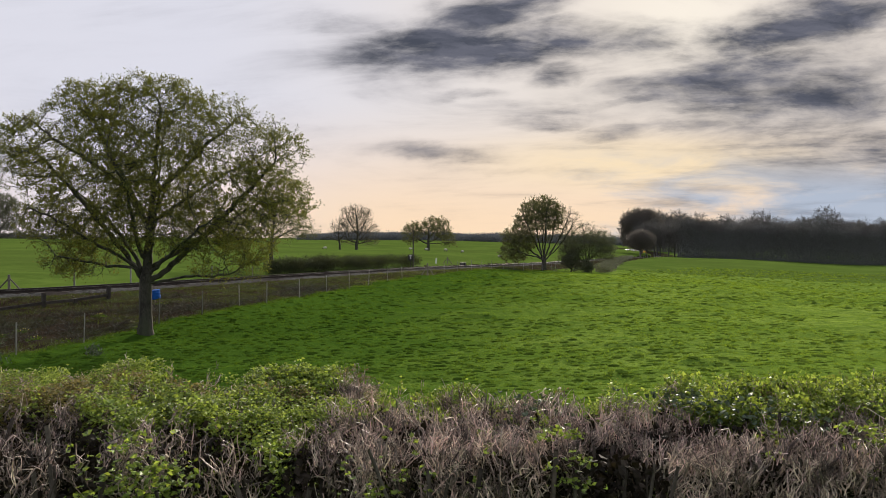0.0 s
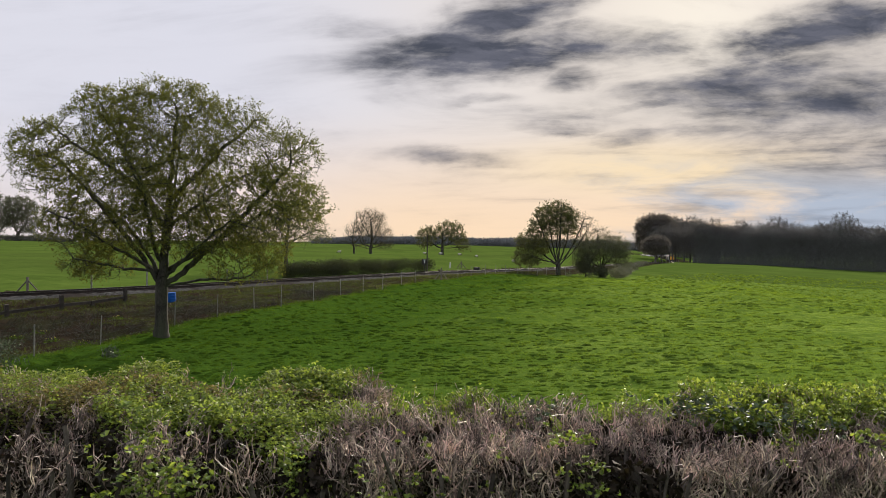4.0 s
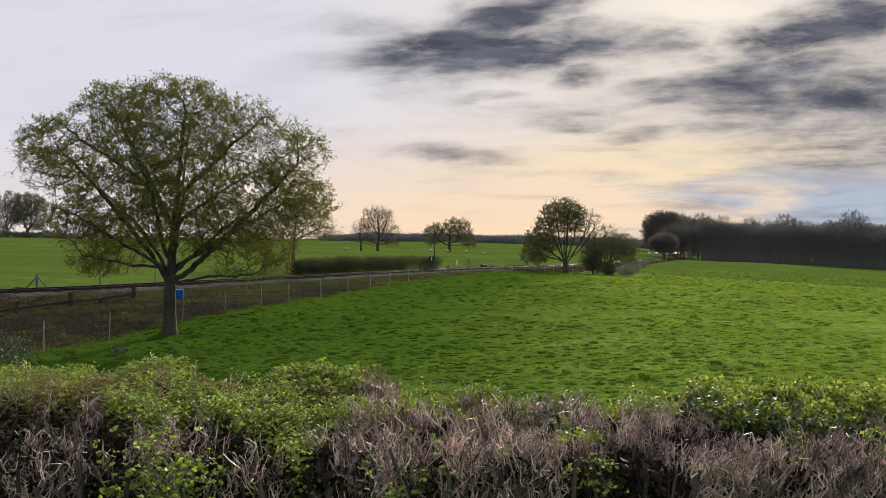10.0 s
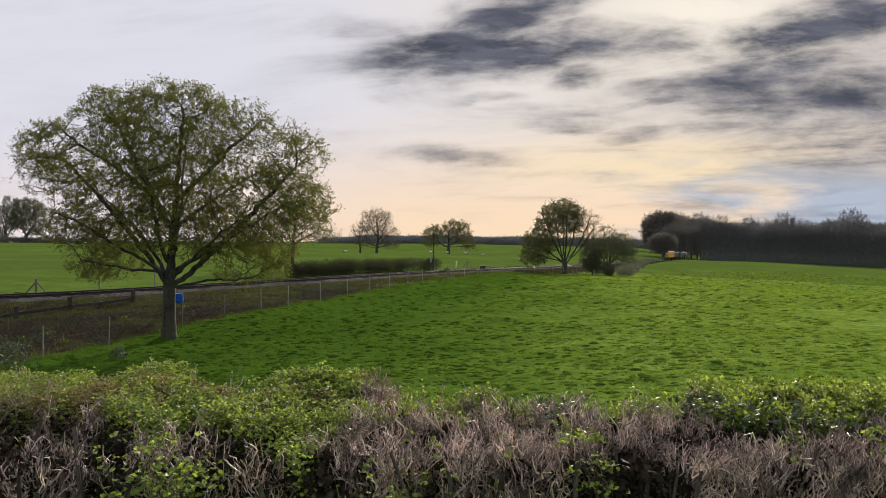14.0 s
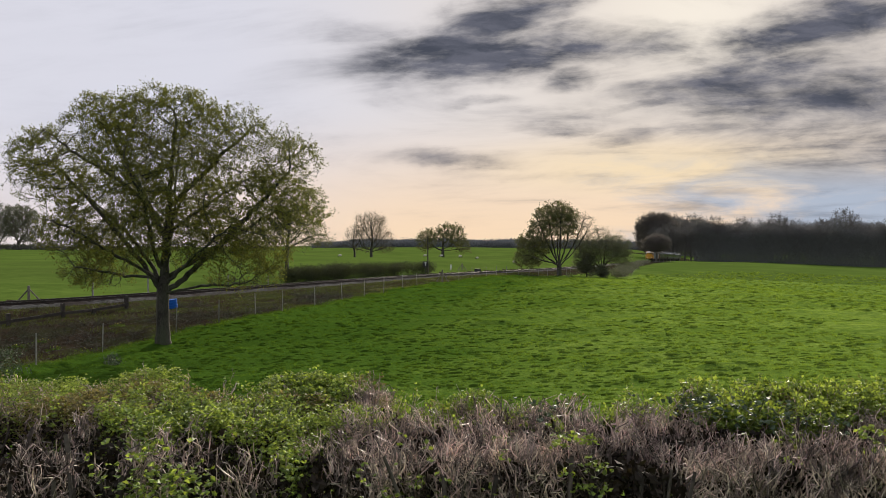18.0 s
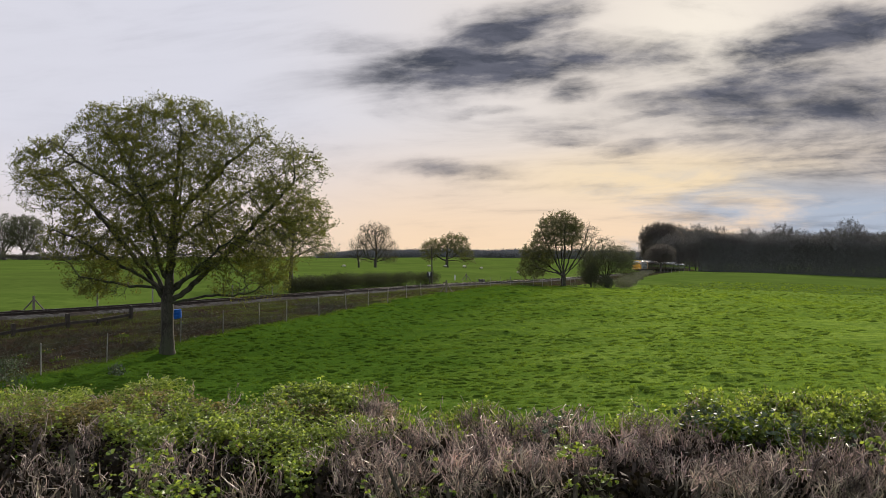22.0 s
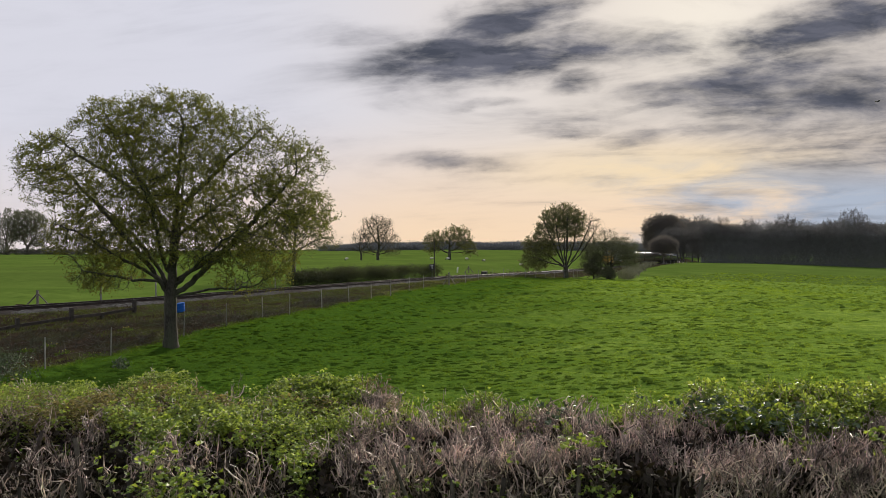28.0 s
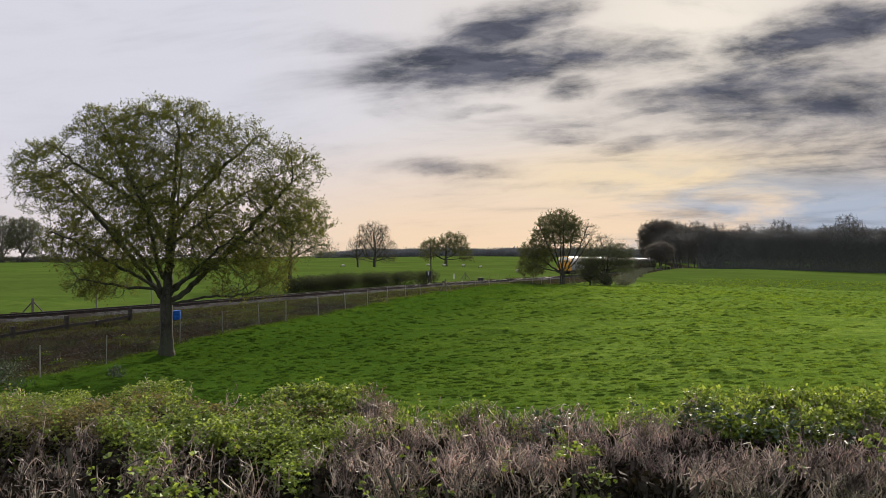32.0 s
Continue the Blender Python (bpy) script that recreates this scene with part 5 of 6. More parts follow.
# ---- sheep in the far pasture ----
def sheep():
    ob = thing("sheep", pose(0, 0, 0), "white woolly sheep grazing in the far pasture", "sheep", "sheep in the far pasture")
    bm = bmesh.new()
    bmesh.ops.create_icosphere(bm, subdivisions=3, radius=1, matrix=Matrix.Translation((0, 0, 0.62)) @ Matrix.Diagonal((0.56, 0.27, 0.29, 1)))
    for v in bm.verts:
        n = noise.noise(v.co * 9) * 0.03
        v.co += v.normal * n
    part("body", bm, WOOL, ob, "shaggy off-white fleece")
    bm = bmesh.new()
    rod(bm, (0.42, 0, 0.66), (0.66, 0, 0.42), 0.12, 0.085, 10)
    bmesh.ops.create_icosphere(bm, subdivisions=2, radius=1, matrix=Matrix.Translation((0.72, 0, 0.34)) @ Matrix.Rotation(0.9, 4, "Y") @ Matrix.Diagonal((0.15, 0.075, 0.085, 1)))
    for s in (-1, 1):
        rod(bm, (0.64, s * 0.06, 0.42), (0.60, s * 0.15, 0.42), 0.03, 0.012, 6)
    part("head", bm, [SHEEP_FACE], ob, "dark face")
    for sx in (-0.34, 0.32):
        for sy in (-0.13, 0.13):
            bm = bmesh.new()
            rod(bm, (sx, sy, 0), (sx, sy, 0.45), 0.032, 0.045, 7)
            part("leg", bm, SHEEP_FACE, ob)
    return ob


def flock():
    first = sheep()
    rng = random.Random(9)
    spots = [(-0.0187, 178), (0.0035, 182), (0.0297, 168), (0.0531, 188), (0.1043, 152), (-0.136, 172), (-0.482, 225), (-0.52, 228), (-0.495, 231),
]
    for i, (u, d) in enumerate(spots):
        x, y = u * d, d
        m = pose(x, y, ground_at(x, y), 0, 0, rng.uniform(-40, 40) + 180 * (i % 2))
        if i == 0:
            first.matrix_basis = m @ Matrix.Diagonal((0.8, 0.8, 0.8, 1))
        else:
            copy_thing(first, m).scale = (0.8, 0.8, 0.8)


flock()


# ---- hedge and scrub beyond the rails ----
def scrub(name, label, centres, leaf, bark, size, n_leaf, n_twig, seed, category="bush"):
    """A run of bushes as one thing: stems and a broken mass of leaves. centres: (x, y, half width, height)."""
    rng = np.random.default_rng(seed)
    ob = thing(name, pose(0, 0, 0), label, category)
    C, A, B = [], [], []
    for x, y, w, h in centres:
        z = bank_z(x, y)
        n = max(12, int(n_leaf * w * h))
        d = rng.normal(size=(n, 3))
        d /= np.linalg.norm(d, axis=1, keepdims=True)
        r = rng.random((n, 1)) ** 0.45
        c = d * r * np.array([w, w * 0.8, h * 0.55]) + np.array([x, y, z + h * 0.5])
        c += rng.normal(size=c.shape) * 0.08
        C.append(c)
        k = max(6, int(n_twig * w * h))
        a = np.stack([x + rng.normal(size=k) * w * 0.35, y + rng.normal(size=k) * w * 0.3, np.full(k, z - 0.1)], 1)
        e = rng.normal(size=(k, 3)) * np.array([w * 0.5, w * 0.4, h * 0.15]) + np.array([x, y, z + h * 0.95])
        A.append(a), B.append(e)
    a, b = np.concatenate(A), np.concatenate(B)
    v, f = needles(a, b, rng.uniform(0.006, 0.016, len(a)), 4)
    piece("stem", mesh_of("stem", v, f, [bark]), ob, kind="stuff")
    C = np.concatenate(C)
    v, f = leaf_cards(C, size, rng, 0.0, None, 0.8)
    piece("foliage", mesh_of("foliage", v, f, [leaf]), ob, kind="stuff")
    return ob


def line_hedge():
    rng = random.Random(4)
    cs = []
    for i in range(30):
        f = i / 29
        u = -0.152 + f * 0.184
        x, y, k = on_line(TRACK, u)
        e = TRACK[k + 1] - TRACK[k]
        n = Vector((-e[1], e[0])).normalized()
        if 0.84 < f < 0.88:
            continue
        cs.append((x + n.x * 4.6, y + n.y * 4.6, 0.9 + rng.random() * 0.3, 1.42 + rng.random() * 0.2))
    scrub("field_hedge", "dark brown-green unclipped hedge beyond the rails", cs, HEDGEROW, BARK, 0.08, 1200, 5, 51, "hedge")


line_hedge()


def brambles():
    rng = random.Random(12)
    cs = []
    for i in range(60):
        f = rng.random()
        d = 112 + f * 120
        u = 0.252 + 0.036 * f + rng.uniform(-0.020, 0.006) * (1 - f * 0.6)
        cs.append((u * d, d, rng.uniform(0.7, 1.5), rng.uniform(0.6, 1.4)))
    scrub("brambles", "tangled grey-brown bramble bank below the railway", cs, SCRUB_LEAF, BRIAR, 0.24, 70, 24, 52)
    cs = [(24.2, 107, 1.3, 1.2), (27.2, 109, 1.2, 1.0), (22.6, 106, 1.0, 0.8), (19.0, 105.5, 0.6, 0.6)]
    scrub("brambles", "low green-brown undergrowth beneath the lineside trees", cs, BUSH_LEAF, DARK_BARK, 0.14, 260, 20, 53)
    cs = [(-15.8, 25.5, 1.1, 0.5), (-16.9, 27.0, 1.3, 0.6), (-14.7, 24.6, 0.8, 0.35), (-17.6, 29.0, 1.0, 0.5)]
    scrub("nettles", "dark green nettle patch at the foot of the railway bank", cs, IVY_LEAF, BRIAR, 0.08, 600, 8, 55)
    scrub("nettles", "small dark green tuft of nettles in the field edge", [(-11.8, 26.2, 0.32, 0.34)], IVY_LEAF, BRIAR, 0.08, 1600, 20, 56)
    cs = []
    for i in range(26):
        u = -0.61 + i * 0.0085 + rng.uniform(-0.003, 0.003)
        cs.append((u * 246, 246 + rng.uniform(-2, 2), rng.uniform(1.5, 2.6), rng.uniform(0.9, 1.8)))
    scrub("boundary_hedge", "dark overgrown hedge along the far edge of the pasture", cs, WOOD_LEAF, DARK_BARK, 0.40, 40, 5, 54, "hedge")


brambles()


# ---- the train ----
YELLOW = surface("warning_yellow", (0.72, 0.34, 0.020), (0.80, 0.40, 0.030), 1.5, 20.0, 0.45, 0.05)
LOCO_GREY = surface("loco_blue_grey", (0.20, 0.22, 0.25), (0.29, 0.31, 0.34), 1.0, 15.0, 0.45, 0.05)
COACH_SIDE = surface("coach_maroon", (0.030, 0.016, 0.014), (0.045, 0.024, 0.020), 1.0, 15.0, 0.35, 0.05)
ROOF = surface("coach_roof", (0.80, 0.81, 0.82), (0.90, 0.90, 0.90), 0.6, 8.0, 0.22, 0.0, metal=0.9)
UNDER = surface("underframe", (0.018, 0.016, 0.015), (0.040, 0.034, 0.030), 2.0, 20.0, 0.8, 0.2)
GLASS = bpy.data.materials.new("dark_glass")
GLASS.use_nodes = True
GLASS.node_tree.nodes["Principled BSDF"].inputs["Base Color"].default_value = (0.02, 0.025, 0.03, 1)
GLASS.node_tree.nodes["Principled BSDF"].inputs["Roughness"].default_value = 0.06
LAMP = bpy.data.materials.new("lit_lamp")
LAMP.use_nodes = True
LAMP.node_tree.nodes["Principled BSDF"].inputs["Emission Color"].default_value = (1.0, 0.9, 0.7, 1)
LAMP.node_tree.nodes["Principled BSDF"].inputs["Emission Strength"].default_value = 0.4


def hull(bm, length, half, z0, z1, crown, nose=0.0):
    """A vehicle body shell between floor and eaves, with gently curved sides."""
    prof = [(-half * 0.94, z0), (-half, z0 + 0.45), (-half, z1 - 0.5), (-half * 0.95, z1), (half * 0.95, z1), (half, z1 - 0.5), (half, z0 + 0.45), (half * 0.94, z0)]
    rings = []
    for y, k in ((-length / 2, 0), (-length / 2 + 0.4, 1), (length / 2 - 0.4, 1), (length / 2, 0)):
        rings.append([bm.verts.new((x * (1 if k else 0.93), y, z)) for x, z in prof])
    for a, b in zip(rings, rings[1:]):
        for i in range(len(prof)):
            j = (i + 1) % len(prof)
            bm.faces.new((a[i], a[j], b[j], b[i]))
    bm.faces.new(rings[0]), bm.faces.new(rings[-1][::-1])


def roof_shell(bm, length, half, z1, rise):
    rings = []
    n = 10
    for y in (-length / 2, -length / 2 + 0.4, length / 2 - 0.4, length / 2):
        end = 0.93 if abs(y) > length / 2 - 0.1 else 1.0
        rings.append([bm.verts.new((math.cos(math.pi * i / n) * half * 0.955 * end, y, z1 + 0.002 + math.sin(math.pi * i / n) * rise * end)) for i in range(n + 1)])
    for a, b in zip(rings, rings[1:]):
        for i in range(n):
            bm.faces.new((a[i], a[i + 1], b[i + 1], b[i]))
        bm.faces.new((a[n], a[0], b[0], b[n]))
    bm.faces.new(rings[0]), bm.faces.new(rings[-1][::-1])


def bogie(parent, y, r, wheelbase):
    bm = bmesh.new()
    for s in (-1, 1):
        box(bm, s * 1.0 - 0.08, s * 1.0 + 0.08, y - wheelbase / 2 - 0.6, y + wheelbase / 2 + 0.6, 0.42, 0.72, 0.03)
    box(bm, -1.0, 1.0, y - 0.3, y + 0.3, 0.45, 0.75, 0.03)
    fr = part("bogie", bm, UNDER, parent)
    for dy in (-wheelbase / 2, wheelbase / 2):
        bm = bmesh.new()
        for s in (-1, 1):
            rod(bm, (s * 0.70, y + dy, r), (s * 0.83, y + dy, r), r, sides=20)
        rod(bm, (-0.8, y + dy, r), (0.8, y + dy, r), 0.07, sides=8)
        part("wheelset", bm, UNDER, fr)


def pane(bm, side, y0, y1, z0, z1, half):
    box(bm, side * half - 0.012, side * half + 0.014, y0, y1, z0, z1)


def coach():
    ob = thing("railway_coach", pose(0, 0, 0), "dark maroon railway coach with a pale shiny roof", "railway coach", "coaches of the train")
    L = 19.6
    bm = bmesh.new()
    hull(bm, L, 1.36, 0.95, 3.05, 0)
    part("body", bm, COACH_SIDE, ob)
    bm = bmesh.new()
    roof_shell(bm, L, 1.36, 3.05, 0.72)
    part("roof", bm, ROOF, ob, "pale grey shiny roof")
    for k in range(6):
        bm = bmesh.new()
        rod(bm, (0, -8 + k * 3.2, 3.74), (0, -8 + k * 3.2, 3.88), 0.16, 0.10, 10)
        part("roof_vent", bm, ROOF, ob)
    for s in (-1, 1):
        for k in range(8):
            y = -8.0 + k * 2.1 + (0.6 if k > 3 else 0)
            bm = bmesh.new()
            pane(bm, s, y, y + 1.25, 1.85, 2.75, 1.36)
            part("window", bm, GLASS, ob)
    for e in (-1, 1):
        bm = bmesh.new()
        box(bm, -0.5, 0.5, min(e * L / 2, e * (L / 2 + 0.35)), max(e * L / 2, e * (L / 2 + 0.35)), 1.05, 3.05, 0.05)
        part("gangway", bm, UNDER, ob)
    bm = bmesh.new()
    box(bm, -1.15, 1.15, -L / 2 + 0.2, L / 2 - 0.2, 0.78, 0.95)
    box(bm, -0.9, 0.9, -2.6, 2.6, 0.35, 0.8, 0.05)
    part("underframe", bm, UNDER, ob)
    bogie(ob, -7.0, 0.45, 2.5)
    bogie(ob, 7.0, 0.45, 2.5)
    return ob


def diesel(front_paint, side_paint, label, lit):
    ob = thing("diesel_locomotive", pose(0, 0, 0), label, "locomotive", "locomotives of the train")
    L = 15.4
    bm = bmesh.new()
    hull(bm, L - 0.5, 1.33, 1.05, 2.95, 0)
    part("body", bm, side_paint, ob)
    bm = bmesh.new()
    roof_shell(bm, L - 0.6, 1.33, 2.95, 0.78)
    part("roof", bm, ROOF, ob, "pale grey roof")
    for e in (1, -1):
        # cab end: a shell wrapped round the body's corners, raked back above the waist
        bm = bmesh.new()
        y0, y1 = (L / 2 - 1.25), L / 2
        ring_lo = [(-1.345, y0), (-1.345, y1 - 0.35), (-0.95, y1), (0.95, y1), (1.345, y1 - 0.35), (1.345, y0)]
        lev = []
        for z, back, k in ((1.0, 0.02, 0.97), (1.5, 0, 1.0), (2.1, 0, 1.0), (3.0, 0.28, 0.97), (3.45, 0.35, 0.86), (3.78, 0.6, 0.5)):
            lev.append([bm.verts.new((x * k, e * (y - (back if y > y0 else 0)), z)) for x, y in ring_lo])
        for a, b in zip(lev, lev[1:]):
            for i in range(5):
                bm.faces.new((a[i], a[i + 1], b[i + 1], b[i]))
        bm.faces.new(lev[-1])
        cab = part("cab_front", bm, front_paint, ob, "bright yellow cab end" if e > 0 or lit else "cab end")
        for x0, x1 in ((-0.95, -0.38), (-0.30, 0.30), (0.38, 0.95)):
            bm = bmesh.new()
            vs = [bm.verts.new((x, e * (L / 2 - r + 0.02), z)) for x, r, z in ((x0, 0.12, 2.40), (x1, 0.12, 2.40), (x1, 0.25, 2.85), (x0, 0.25, 2.85))]
            f = bm.faces.new(vs)
            ex = bmesh.ops.extrude_face_region(bm, geom=[f])
            bmesh.ops.translate(bm, verts=[g for g in ex["geom"] if isinstance(g, bmesh.types.BMVert)], vec=(0, -e * 0.03, 0))
            part("cab_window", bm, GLASS, cab)
        for x in (-0.8, 0.8):
            bm = bmesh.new()
            rod(bm, (x, e * (L / 2 - 0.05), 1.32), (x, e * (L / 2 + 0.05), 1.32), 0.11, sides=12)
            part("headlamp", bm, LAMP if lit and e > 0 else GLASS, cab)
            bm = bmesh.new()
            rod(bm, (x, e * (L / 2 - 0.1), 0.98), (x, e * (L / 2 + 0.45), 0.98), 0.07, sides=8)
            rod(bm, (x, e * (L / 2 + 0.42), 0.98), (x, e * (L / 2 + 0.50), 0.98), 0.22, sides=14)
            part("buffer", bm, UNDER, ob)
    for s in (-1, 1):
        for k in range(4):
            bm = bmesh.new()
            pane(bm, s, -4.4 + k * 2.4, -3.2 + k * 2.4, 2.15, 2.75, 1.33)
            part("side_window", bm, GLASS, ob)
        bm = bmesh.new()
        for k in range(9):
            box(bm, s * 1.33 - 0.01, s * 1.33 + 0.02, -3.8, 3.4, 1.25 + k * 0.075, 1.29 + k * 0.075)
        part("grille", bm, UNDER, ob)
    bm = bmesh.new()
    box(bm, -1.2, 1.2, -L / 2 + 0.1, L / 2 - 0.1, 0.85, 1.05)
    box(bm, -1.1, 1.1, -1.8, 1.8, 0.3, 0.9, 0.06)
    part("underframe", bm, UNDER, ob)
    bogie(ob, -4.6, 0.5, 2.6)
    bogie(ob, 4.6, 0.5, 2.6)
    return ob


TRAIN = []


def make_train():
    lead = diesel(YELLOW, LOCO_GREY, "blue-grey diesel locomotive with a bright yellow front", True)
    TRAIN.append((lead, 15.4 / 2))
    back = 15.4 + 0.9
    c = coach()
    for i in range(5):
        v = c if i == 0 else copy_thing(c, pose(0, 0, 0))
        TRAIN.append((v, back + 9.8))
        back += 20.4
    tail = diesel(COACH_SIDE, COACH_SIDE, "dark maroon diesel locomotive at the tail of the train", False)
    TRAIN.append((tail, back + 7.7))


make_train()


def rail_place(s):
    """Place and heading on the rails, s metres from the line's near end."""
    p = [float(np.interp(s, TRACK_S, TRACK[:, k])) for k in range(3)]
    q = [float(np.interp(s + 6, TRACK_S, TRACK[:, k])) for k in range(3)]
    o = [float(np.interp(s - 6, TRACK_S, TRACK[:, k])) for k in range(3)]
    d = Vector(o) - Vector(q)
    return pose(p[0], p[1], p[2], math.degrees(math.atan2(d.z, math.hypot(d.x, d.y))), 0, math.degrees(math.atan2(d.y, d.x)) - 90)


def front_at(t):
    """How far along the line the train's nose is at t seconds."""
    knots_t = [0, 3, 6, 8, 10, 12, 14, 17, 19, 22, 25, 28, 30.5, 32]
    knots_y = [425, 397, 369, 350, 332, 315, 297, 272, 254, 229, 202, 180, 157, 139]
    y = float(np.interp(t, knots_t, knots_y))
    k = int(np.argmin(np.abs(TRACK[:, 1] - y)))
    lo = max(k - 2, 0)
    return float(np.interp(y, TRACK[lo:k + 3, 1], TRACK_S[lo:k + 3]))


def make_smoke():
    """Thin grey exhaust that hangs behind the tail of the train."""
    rng = random.Random(44)
    smoke = thing("exhaust_smoke", pose(0, 0, 0), "thin grey exhaust smoke drifting behind the train", "smoke")
    for i in range(7):
        f = (i + rng.random()) / 7
        bm = bmesh.new()
        r = 1.2 + 1.8 * f * rng.uniform(0.6, 1.2)
        bmesh.ops.create_icosphere(bm, subdivisions=3, radius=r)
        for v in bm.verts:
            v.co *= 1 + 0.28 * noise.noise(v.co * (1.1 / r) * 1.5 + Vector((i * 3.1, 0, 0)))
        p = part("puff", bm, SMOKE, smoke)
        p.matrix_local = pose(rng.uniform(-3, 3) * (0.4 + f), -f * 34 + rng.uniform(-2, 2), 4.0 + f * 3 + rng.uniform(-1.5, 1.5) * (0.5 + f))
    return smoke


SMOKE_CLOUD = make_smoke()


def make_bird():
    bird = thing("bird", pose(-60, 60, 9), "small dark bird in flight", "bird")
    bm = bmesh.new()
    bmesh.ops.create_icosphere(bm, subdivisions=2, radius=1, matrix=Matrix.Diagonal((0.05, 0.15, 0.05, 1)))
    rod(bm, (0, 0.12, 0.02), (0, 0.22, 0.02), 0.035, 0.008, 8)
    part("body", bm, BLACK, bird)
    bm = bmesh.new()
    box(bm, -0.05, 0.05, -0.26, -0.12, -0.008, 0.008)
    part("tail", bm, BLACK, bird)
    for s in (-1, 1):
        bm = bmesh.new()
        pts = [(0.03, 0.08, 0.02), (0.2, 0.10, 0.09), (0.38, 0.0, 0.06), (0.2, -0.04, 0.08), (0.03, -0.08, 0.02)]
        top = [bm.verts.new((s * x, y, z + 0.006)) for x, y, z in pts]
        low = [bm.verts.new((s * x, y, z - 0.006)) for x, y, z in pts]
        bm.faces.new(top), bm.faces.new(low[::-1])
        for i in range(5):
            bm.faces.new((top[i], top[(i + 1) % 5], low[(i + 1) % 5], low[i]))
        part("wing", bm, BLACK, bird)
    return bird


BIRD = make_bird()


# ---- grass and litter ----
def blades(name, label, x, y, z, n_blade, tall, wide, mat, seed, spread, category="grass"):
    """Tufts of pointed blades at the given places, as one sheet of stuff."""
    rng = np.random.default_rng(seed)
    n = len(x)
    k = n * n_blade
    src = np.repeat(np.arange(n), n_blade)
    a = rng.uniform(0, 2 * np.pi, k)
    lean = rng.uniform(0.1, 0.9, k)
    h = tall[src] * rng.uniform(0.5, 1.15, k)
    bx = x[src] + rng.normal(size=k) * spread[src]
    by = y[src] + rng.normal(size=k) * spread[src]
    bz = z[src] - 0.02
    w = wide[src] * rng.uniform(0.6, 1.3, k)
    side = a + np.pi / 2 + rng.normal(size=k) * 0.4
    sx, sy = np.cos(side) * w, np.sin(side) * w
    tx, ty = bx + np.cos(a) * h * lean, by + np.sin(a) * h * lean
    V = np.stack([np.stack([bx - sx, by - sy, bz], 1), np.stack([bx + sx, by + sy, bz], 1), np.stack([tx, ty, bz + h], 1)], 1)
    tagged(new(name, mesh_of(name, V.reshape(-1, 3), np.arange(k * 3).reshape(k, 3), [mat])), label, category, kind="stuff")


def pasture_grass():
    rng = np.random.default_rng(15)
    n = 170000
    y = 9 * (95 / 9.0) ** rng.random(n)
    x = rng.uniform(-0.74, 0.76, n) * y
    _, sf, _ = beside(FENCE, x, y)
    dt, st, _ = beside(TRACK, x, y)
    keep = (sf > 0) & (dt > 4)
    x, y = x[keep], y[keep]
    z = height(x, y)
    size = 0.55 + y / 55
    blades("pasture_grass", "short grazed green grass", x, y, z, 5, (0.032 + 0.02 * rng.random(len(x))) * size, 0.010 * size, GRASS, 16, 0.05 * size)
    # low rounded tussocks that the animals leave
    m = 30000
    y = 10 * (170 / 10.0) ** rng.random(m) ** 0.8
    x = rng.uniform(-0.74, 0.76, m) * y
    df, sf, _ = beside(FENCE, x, y)
    keep = (sf > 0) & (df > 0.5) & ((y < 95) | (x > 0.27 * y)) & (lattice(x / 6, y / 5, 33) + 0.6 * lattice(x / 1.5, y / 1.5, 34) > -0.75)
    x, y = x[keep], y[keep]
    m = len(x)
    z = height(x, y)
    rad = (0.030 + 0.085 * rng.random(m) ** 2.4) * (0.62 + y / 75)
    tall = rad * rng.uniform(0.25, 0.55, m)
    seg = 6
    ang = np.linspace(0, 2 * np.pi, seg, endpoint=False)
    rings = []
    for rr, hh in ((1.0, -0.25), (0.86, 0.45), (0.5, 0.86)):
        wob = rng.uniform(0.7, 1.25, (m, seg))
        rings.append(np.stack([x[:, None] + np.cos(ang) * rad[:, None] * rr * wob * 1.9, y[:, None] + np.sin(ang) * rad[:, None] * rr * wob * 0.9, (z + tall * hh)[:, None] + rng.normal(size=(m, seg)) * tall[:, None] * 0.14], 2))
    apex = np.stack([x, y, z + tall], 1)[:, None]
    V = np.concatenate(rings + [apex], 1)
    k = np.arange(seg)
    k1 = (k + 1) % seg
    tri = np.concatenate([np.stack([k, k1, k1 + seg], 1), np.stack([k, k1 + seg, k + seg], 1), np.stack([k + seg, k1 + seg, k1 + 2 * seg], 1), np.stack([k + seg, k1 + 2 * seg, k + 2 * seg], 1), np.stack([k + 2 * seg, k1 + 2 * seg, np.full(seg, 3 * seg)], 1)])
    F = (np.arange(m) * (3 * seg + 1))[:, None, None] + tri[None]
    tagged(new("tussocks", mesh_of("tussocks", V.reshape(-1, 3), F.reshape(-1, 3), [TURF_LUMP], None, True)), "coarse rounded tussocks of darker grass in the pasture", "grass", kind="stuff")
    src = rng.integers(0, m, 34000)
    bx, by = x[src] + rng.normal(size=len(src)) * rad[src] * 0.5, y[src] + rng.normal(size=len(src)) * rad[src] * 0.5
    size = 0.6 + by / 60
    blades("tussock_blades", "coarse darker blades on the tussocks", bx, by, z[src] + tall[src] * 0.55, 5, (0.05 + 0.05 * rng.random(len(src))) * size, 0.009 * size, TURF_LUMP, 17, 0.05 * size)


pasture_grass()


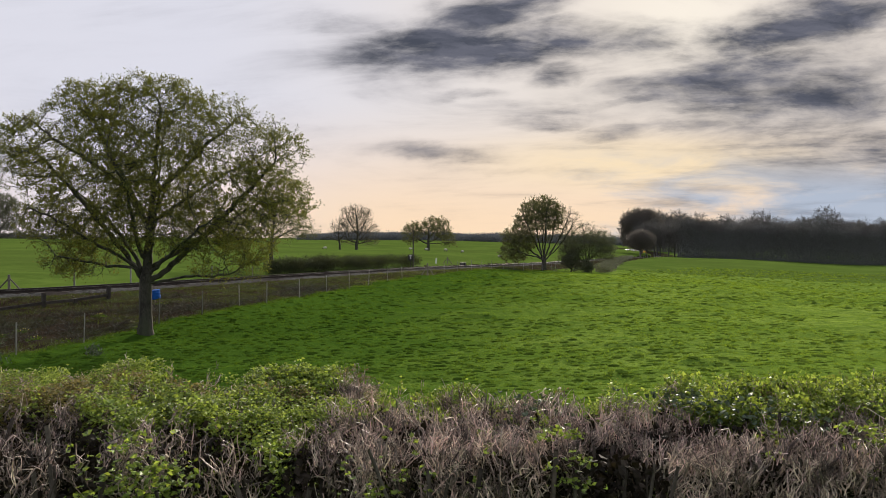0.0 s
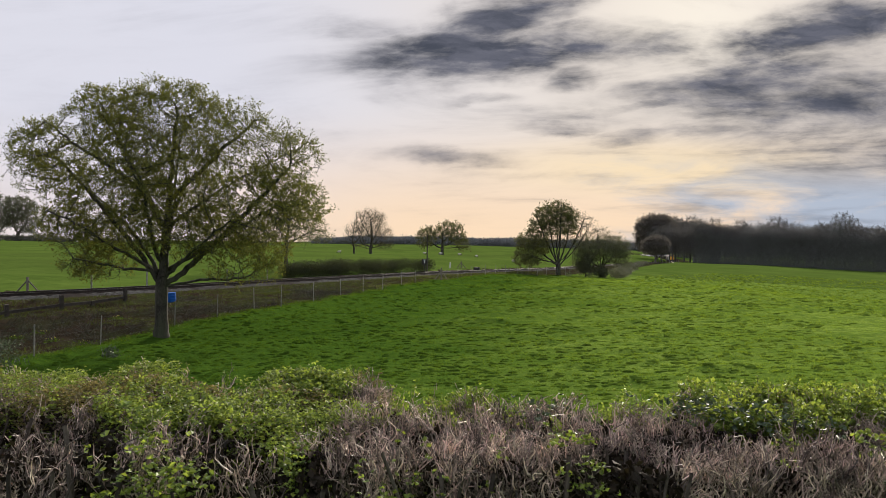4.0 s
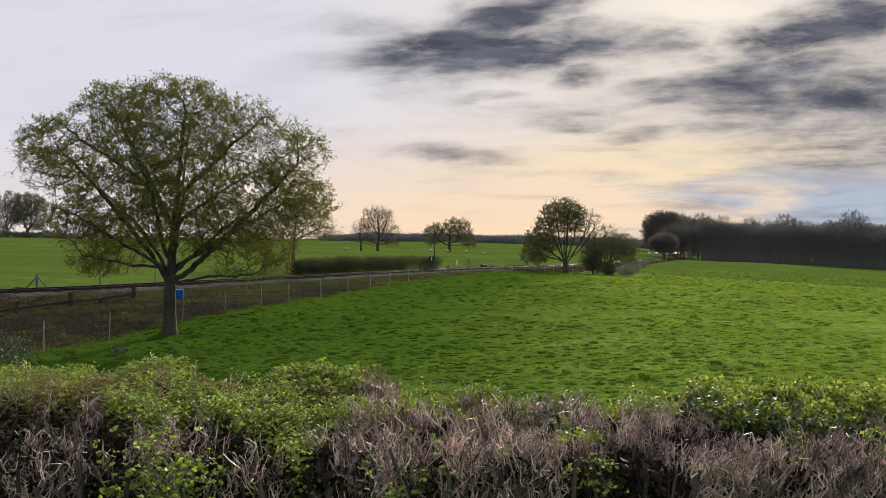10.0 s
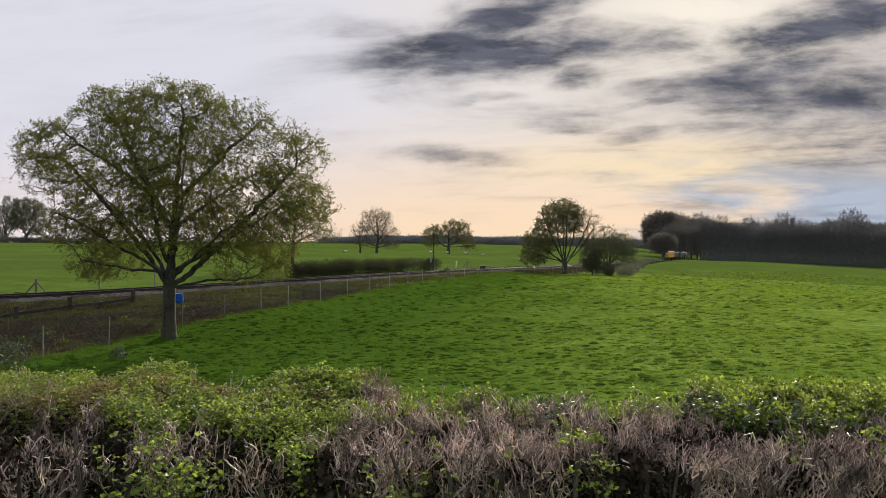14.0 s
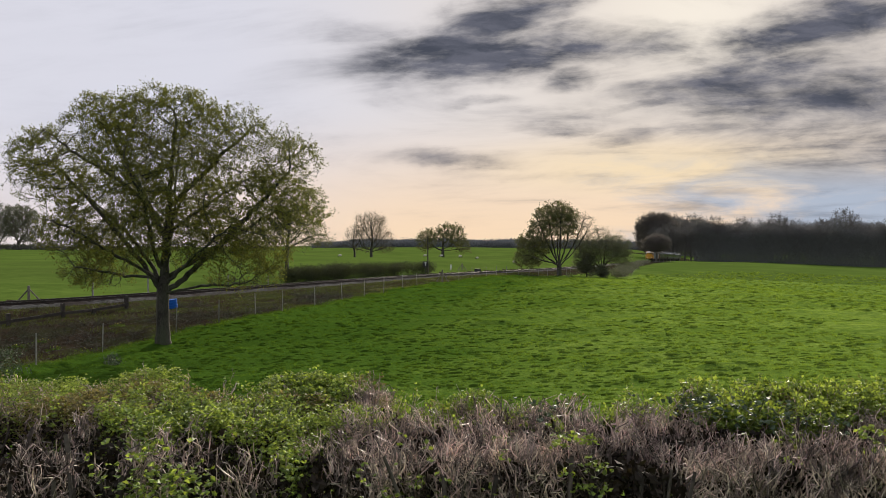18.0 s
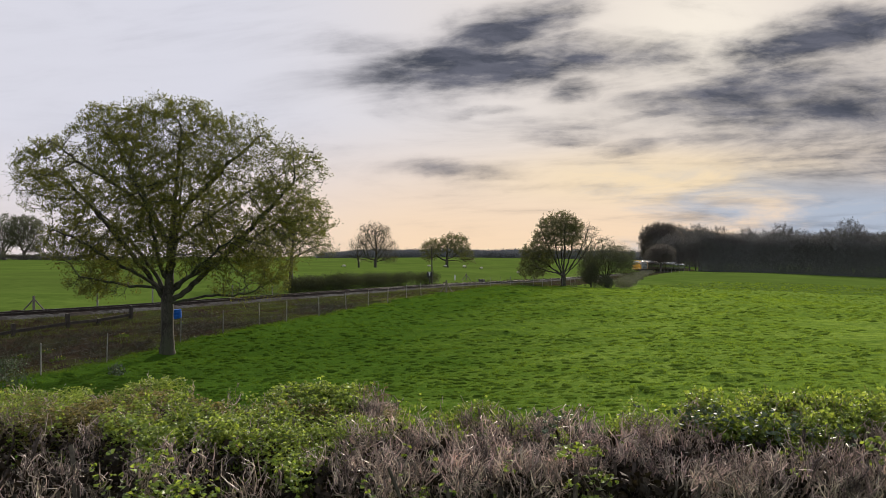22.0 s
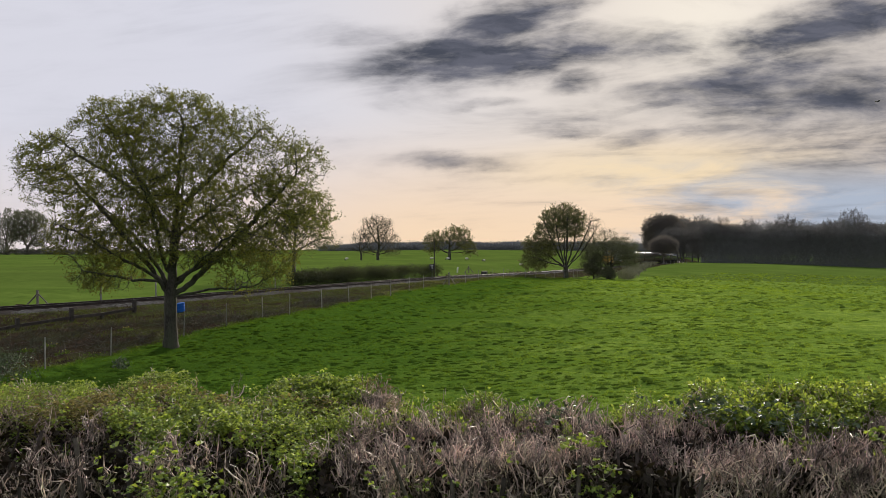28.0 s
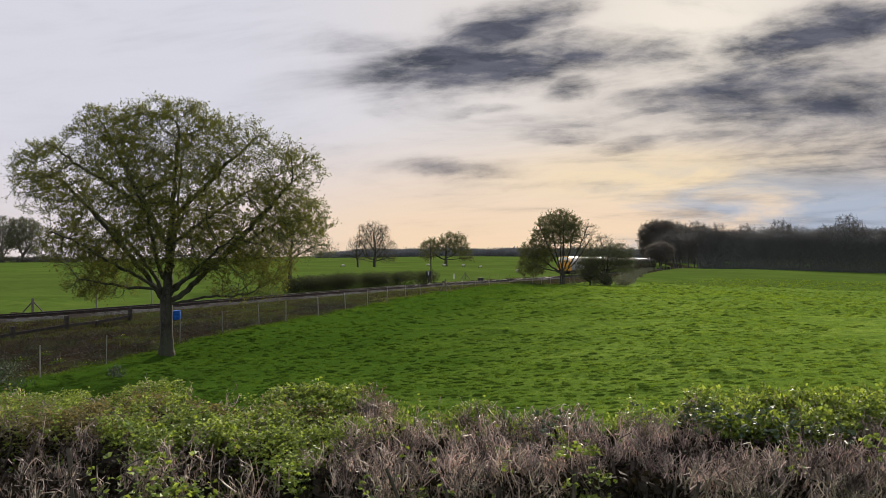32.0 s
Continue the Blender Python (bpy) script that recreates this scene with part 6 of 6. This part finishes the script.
def fence_grass():
    """Rank uncut grass along the foot of the wire fence."""
    rng = np.random.default_rng(71)
    n = 5200
    i = rng.integers(20, len(FENCE), n)
    x, y = FENCE[i, 0] + rng.normal(size=n) * 0.30, FENCE[i, 1] + rng.normal(size=n) * 0.30
    blades("fence_grass", "rank dark green grass along the fence foot", x, y, height(x, y), 7, 0.05 + 0.09 * rng.random(n), np.full(n, 0.012), TUSSOCK, 72, np.full(n, 0.12))


fence_grass()


def bank_growth():
    rng = np.random.default_rng(25)
    n = 66000
    x = rng.uniform(-34, 20, n)
    y = rng.uniform(16, 108, n)
    df, sf, _ = beside(FENCE, x, y)
    dt, st, tz = beside(TRACK, x, y)
    keep = (sf < 0) & (st > 0) & (dt > 1.72)
    x, y, dt, tz = x[keep], y[keep], dt[keep], tz[keep]
    w = np.clip((5.5 - dt) / 3.0, 0, 1)
    w = w * w * (3 - 2 * w)
    z = height(x, y) * (1 - w) + (tz - 0.33) * w
    g = lattice(x / 2.2, y / 2.2, 41) + 0.6 * np.clip((7.5 - dt) / 3, -0.4, 1)
    a, b = g > 0.0, g <= 0.0
    blades("bank_grass", "rough green grass on the railway bank", x[a], y[a], z[a], 9, 0.07 + 0.12 * rng.random(a.sum()), np.full(a.sum(), 0.014), MOSS, 26, np.full(a.sum(), 0.12))
    pale = b & (y + 9 * lattice(x / 3, y / 3, 44) > 56)
    b = b & ~pale
    blades("dry_grass", "pale dry grass between the fence and the railway", x[pale], y[pale], z[pale], 10, 0.12 + 0.2 * rng.random(pale.sum()), np.full(pale.sum(), 0.018), PALE_STALK, 28, np.full(pale.sum(), 0.16))
    blades("bank_litter", "dead brown stalks and leaf litter on the railway bank", x[b], y[b], z[b], 8, 0.05 + 0.15 * rng.random(b.sum()) ** 1.6, np.full(b.sum(), 0.013), DRY_GRASS, 27, np.full(b.sum(), 0.14))
    # dark briar stems arching over the bank
    k = 5200
    i = np.nonzero(b)[0][rng.integers(0, b.sum(), k)]
    A = np.stack([x[i], y[i], z[i]], 1)
    B = A + rng.normal(size=(k, 3)) * np.array([0.35, 0.35, 0.12]) + np.array([0, 0, 0.28])
    v, f = needles(A, B, rng.uniform(0.005, 0.012, k), 4)
    tagged(new("briar_stems", mesh_of("briar_stems", v, f, [BARK])), "dark dead briar stems tangled on the bank", "undergrowth", kind="stuff")


bank_growth()


def primroses():
    rng = np.random.default_rng(8)
    for u, d in ((-0.5792, 31.5), (-0.5286, 30.2), (-0.4858, 29.8), (-0.548, 32.5), (-0.613, 28.6), (-0.357, 40.5), (-0.44, 36)):
        x, y = u * d, d
        ob = thing("primrose_clump", pose(x, y, bank_z(x, y)), "small clump of pale yellow primroses on the bank", "flowers", "primroses on the bank")
        c = rng.normal(size=(8, 3)) * np.array([0.13, 0.12, 0.03]) + np.array([0, 0, 0.12])
        v, f = leaf_cards(c, 0.036, rng, -0.6, None, 1.0)
        piece("flowers", mesh_of("flowers", v, f, [PETAL]), ob, label="pale yellow petals", kind="stuff")
        c = rng.normal(size=(60, 3)) * np.array([0.2, 0.16, 0.03]) + np.array([0, 0, 0.03])
        v, f = leaf_cards(c, 0.10, rng, -0.5, None, 0.5)
        piece("leaves", mesh_of("leaves", v, f, [TUSSOCK]), ob, kind="stuff")


primroses()


# ---- what moves ----
def motions():
    times = [0, 2, 4, 6, 8, 10, 12, 14, 16, 18, 20, 22, 24, 26, 28, 30, 32]
    s = np.array([front_at(t) for t in times])
    smooth = np.polyval(np.polyfit(times, s, 5), times)
    for vehicle, behind in TRAIN:
        walk(vehicle, [(t, rail_place(float(a) + behind)) for t, a in zip(times, smooth)])
    walk(SMOKE_CLOUD, [(t, rail_place(float(a) + 128.0)) for t, a in zip(times, smooth)])
    walk(BIRD, [(0, pose(-167, 62, 9.0, 0, 0, -90)), (20, pose(-25.0, 60, 10.2, 0, 0, -88)), (22.2, pose(-9.4, 60, 10.7, 0, 0, -86)), (23, pose(-3.9, 60, 10.9, 0, 0, -84)), (24, pose(4.0, 60, 11.6, 0, 0, -84)),
                (25, pose(12.1, 60, 12.3, 0, 0, -84)), (28, pose(37, 62, 14, 0, 0, -82)), (32, pose(72, 66, 17, 0, 0, -82))])


motions()
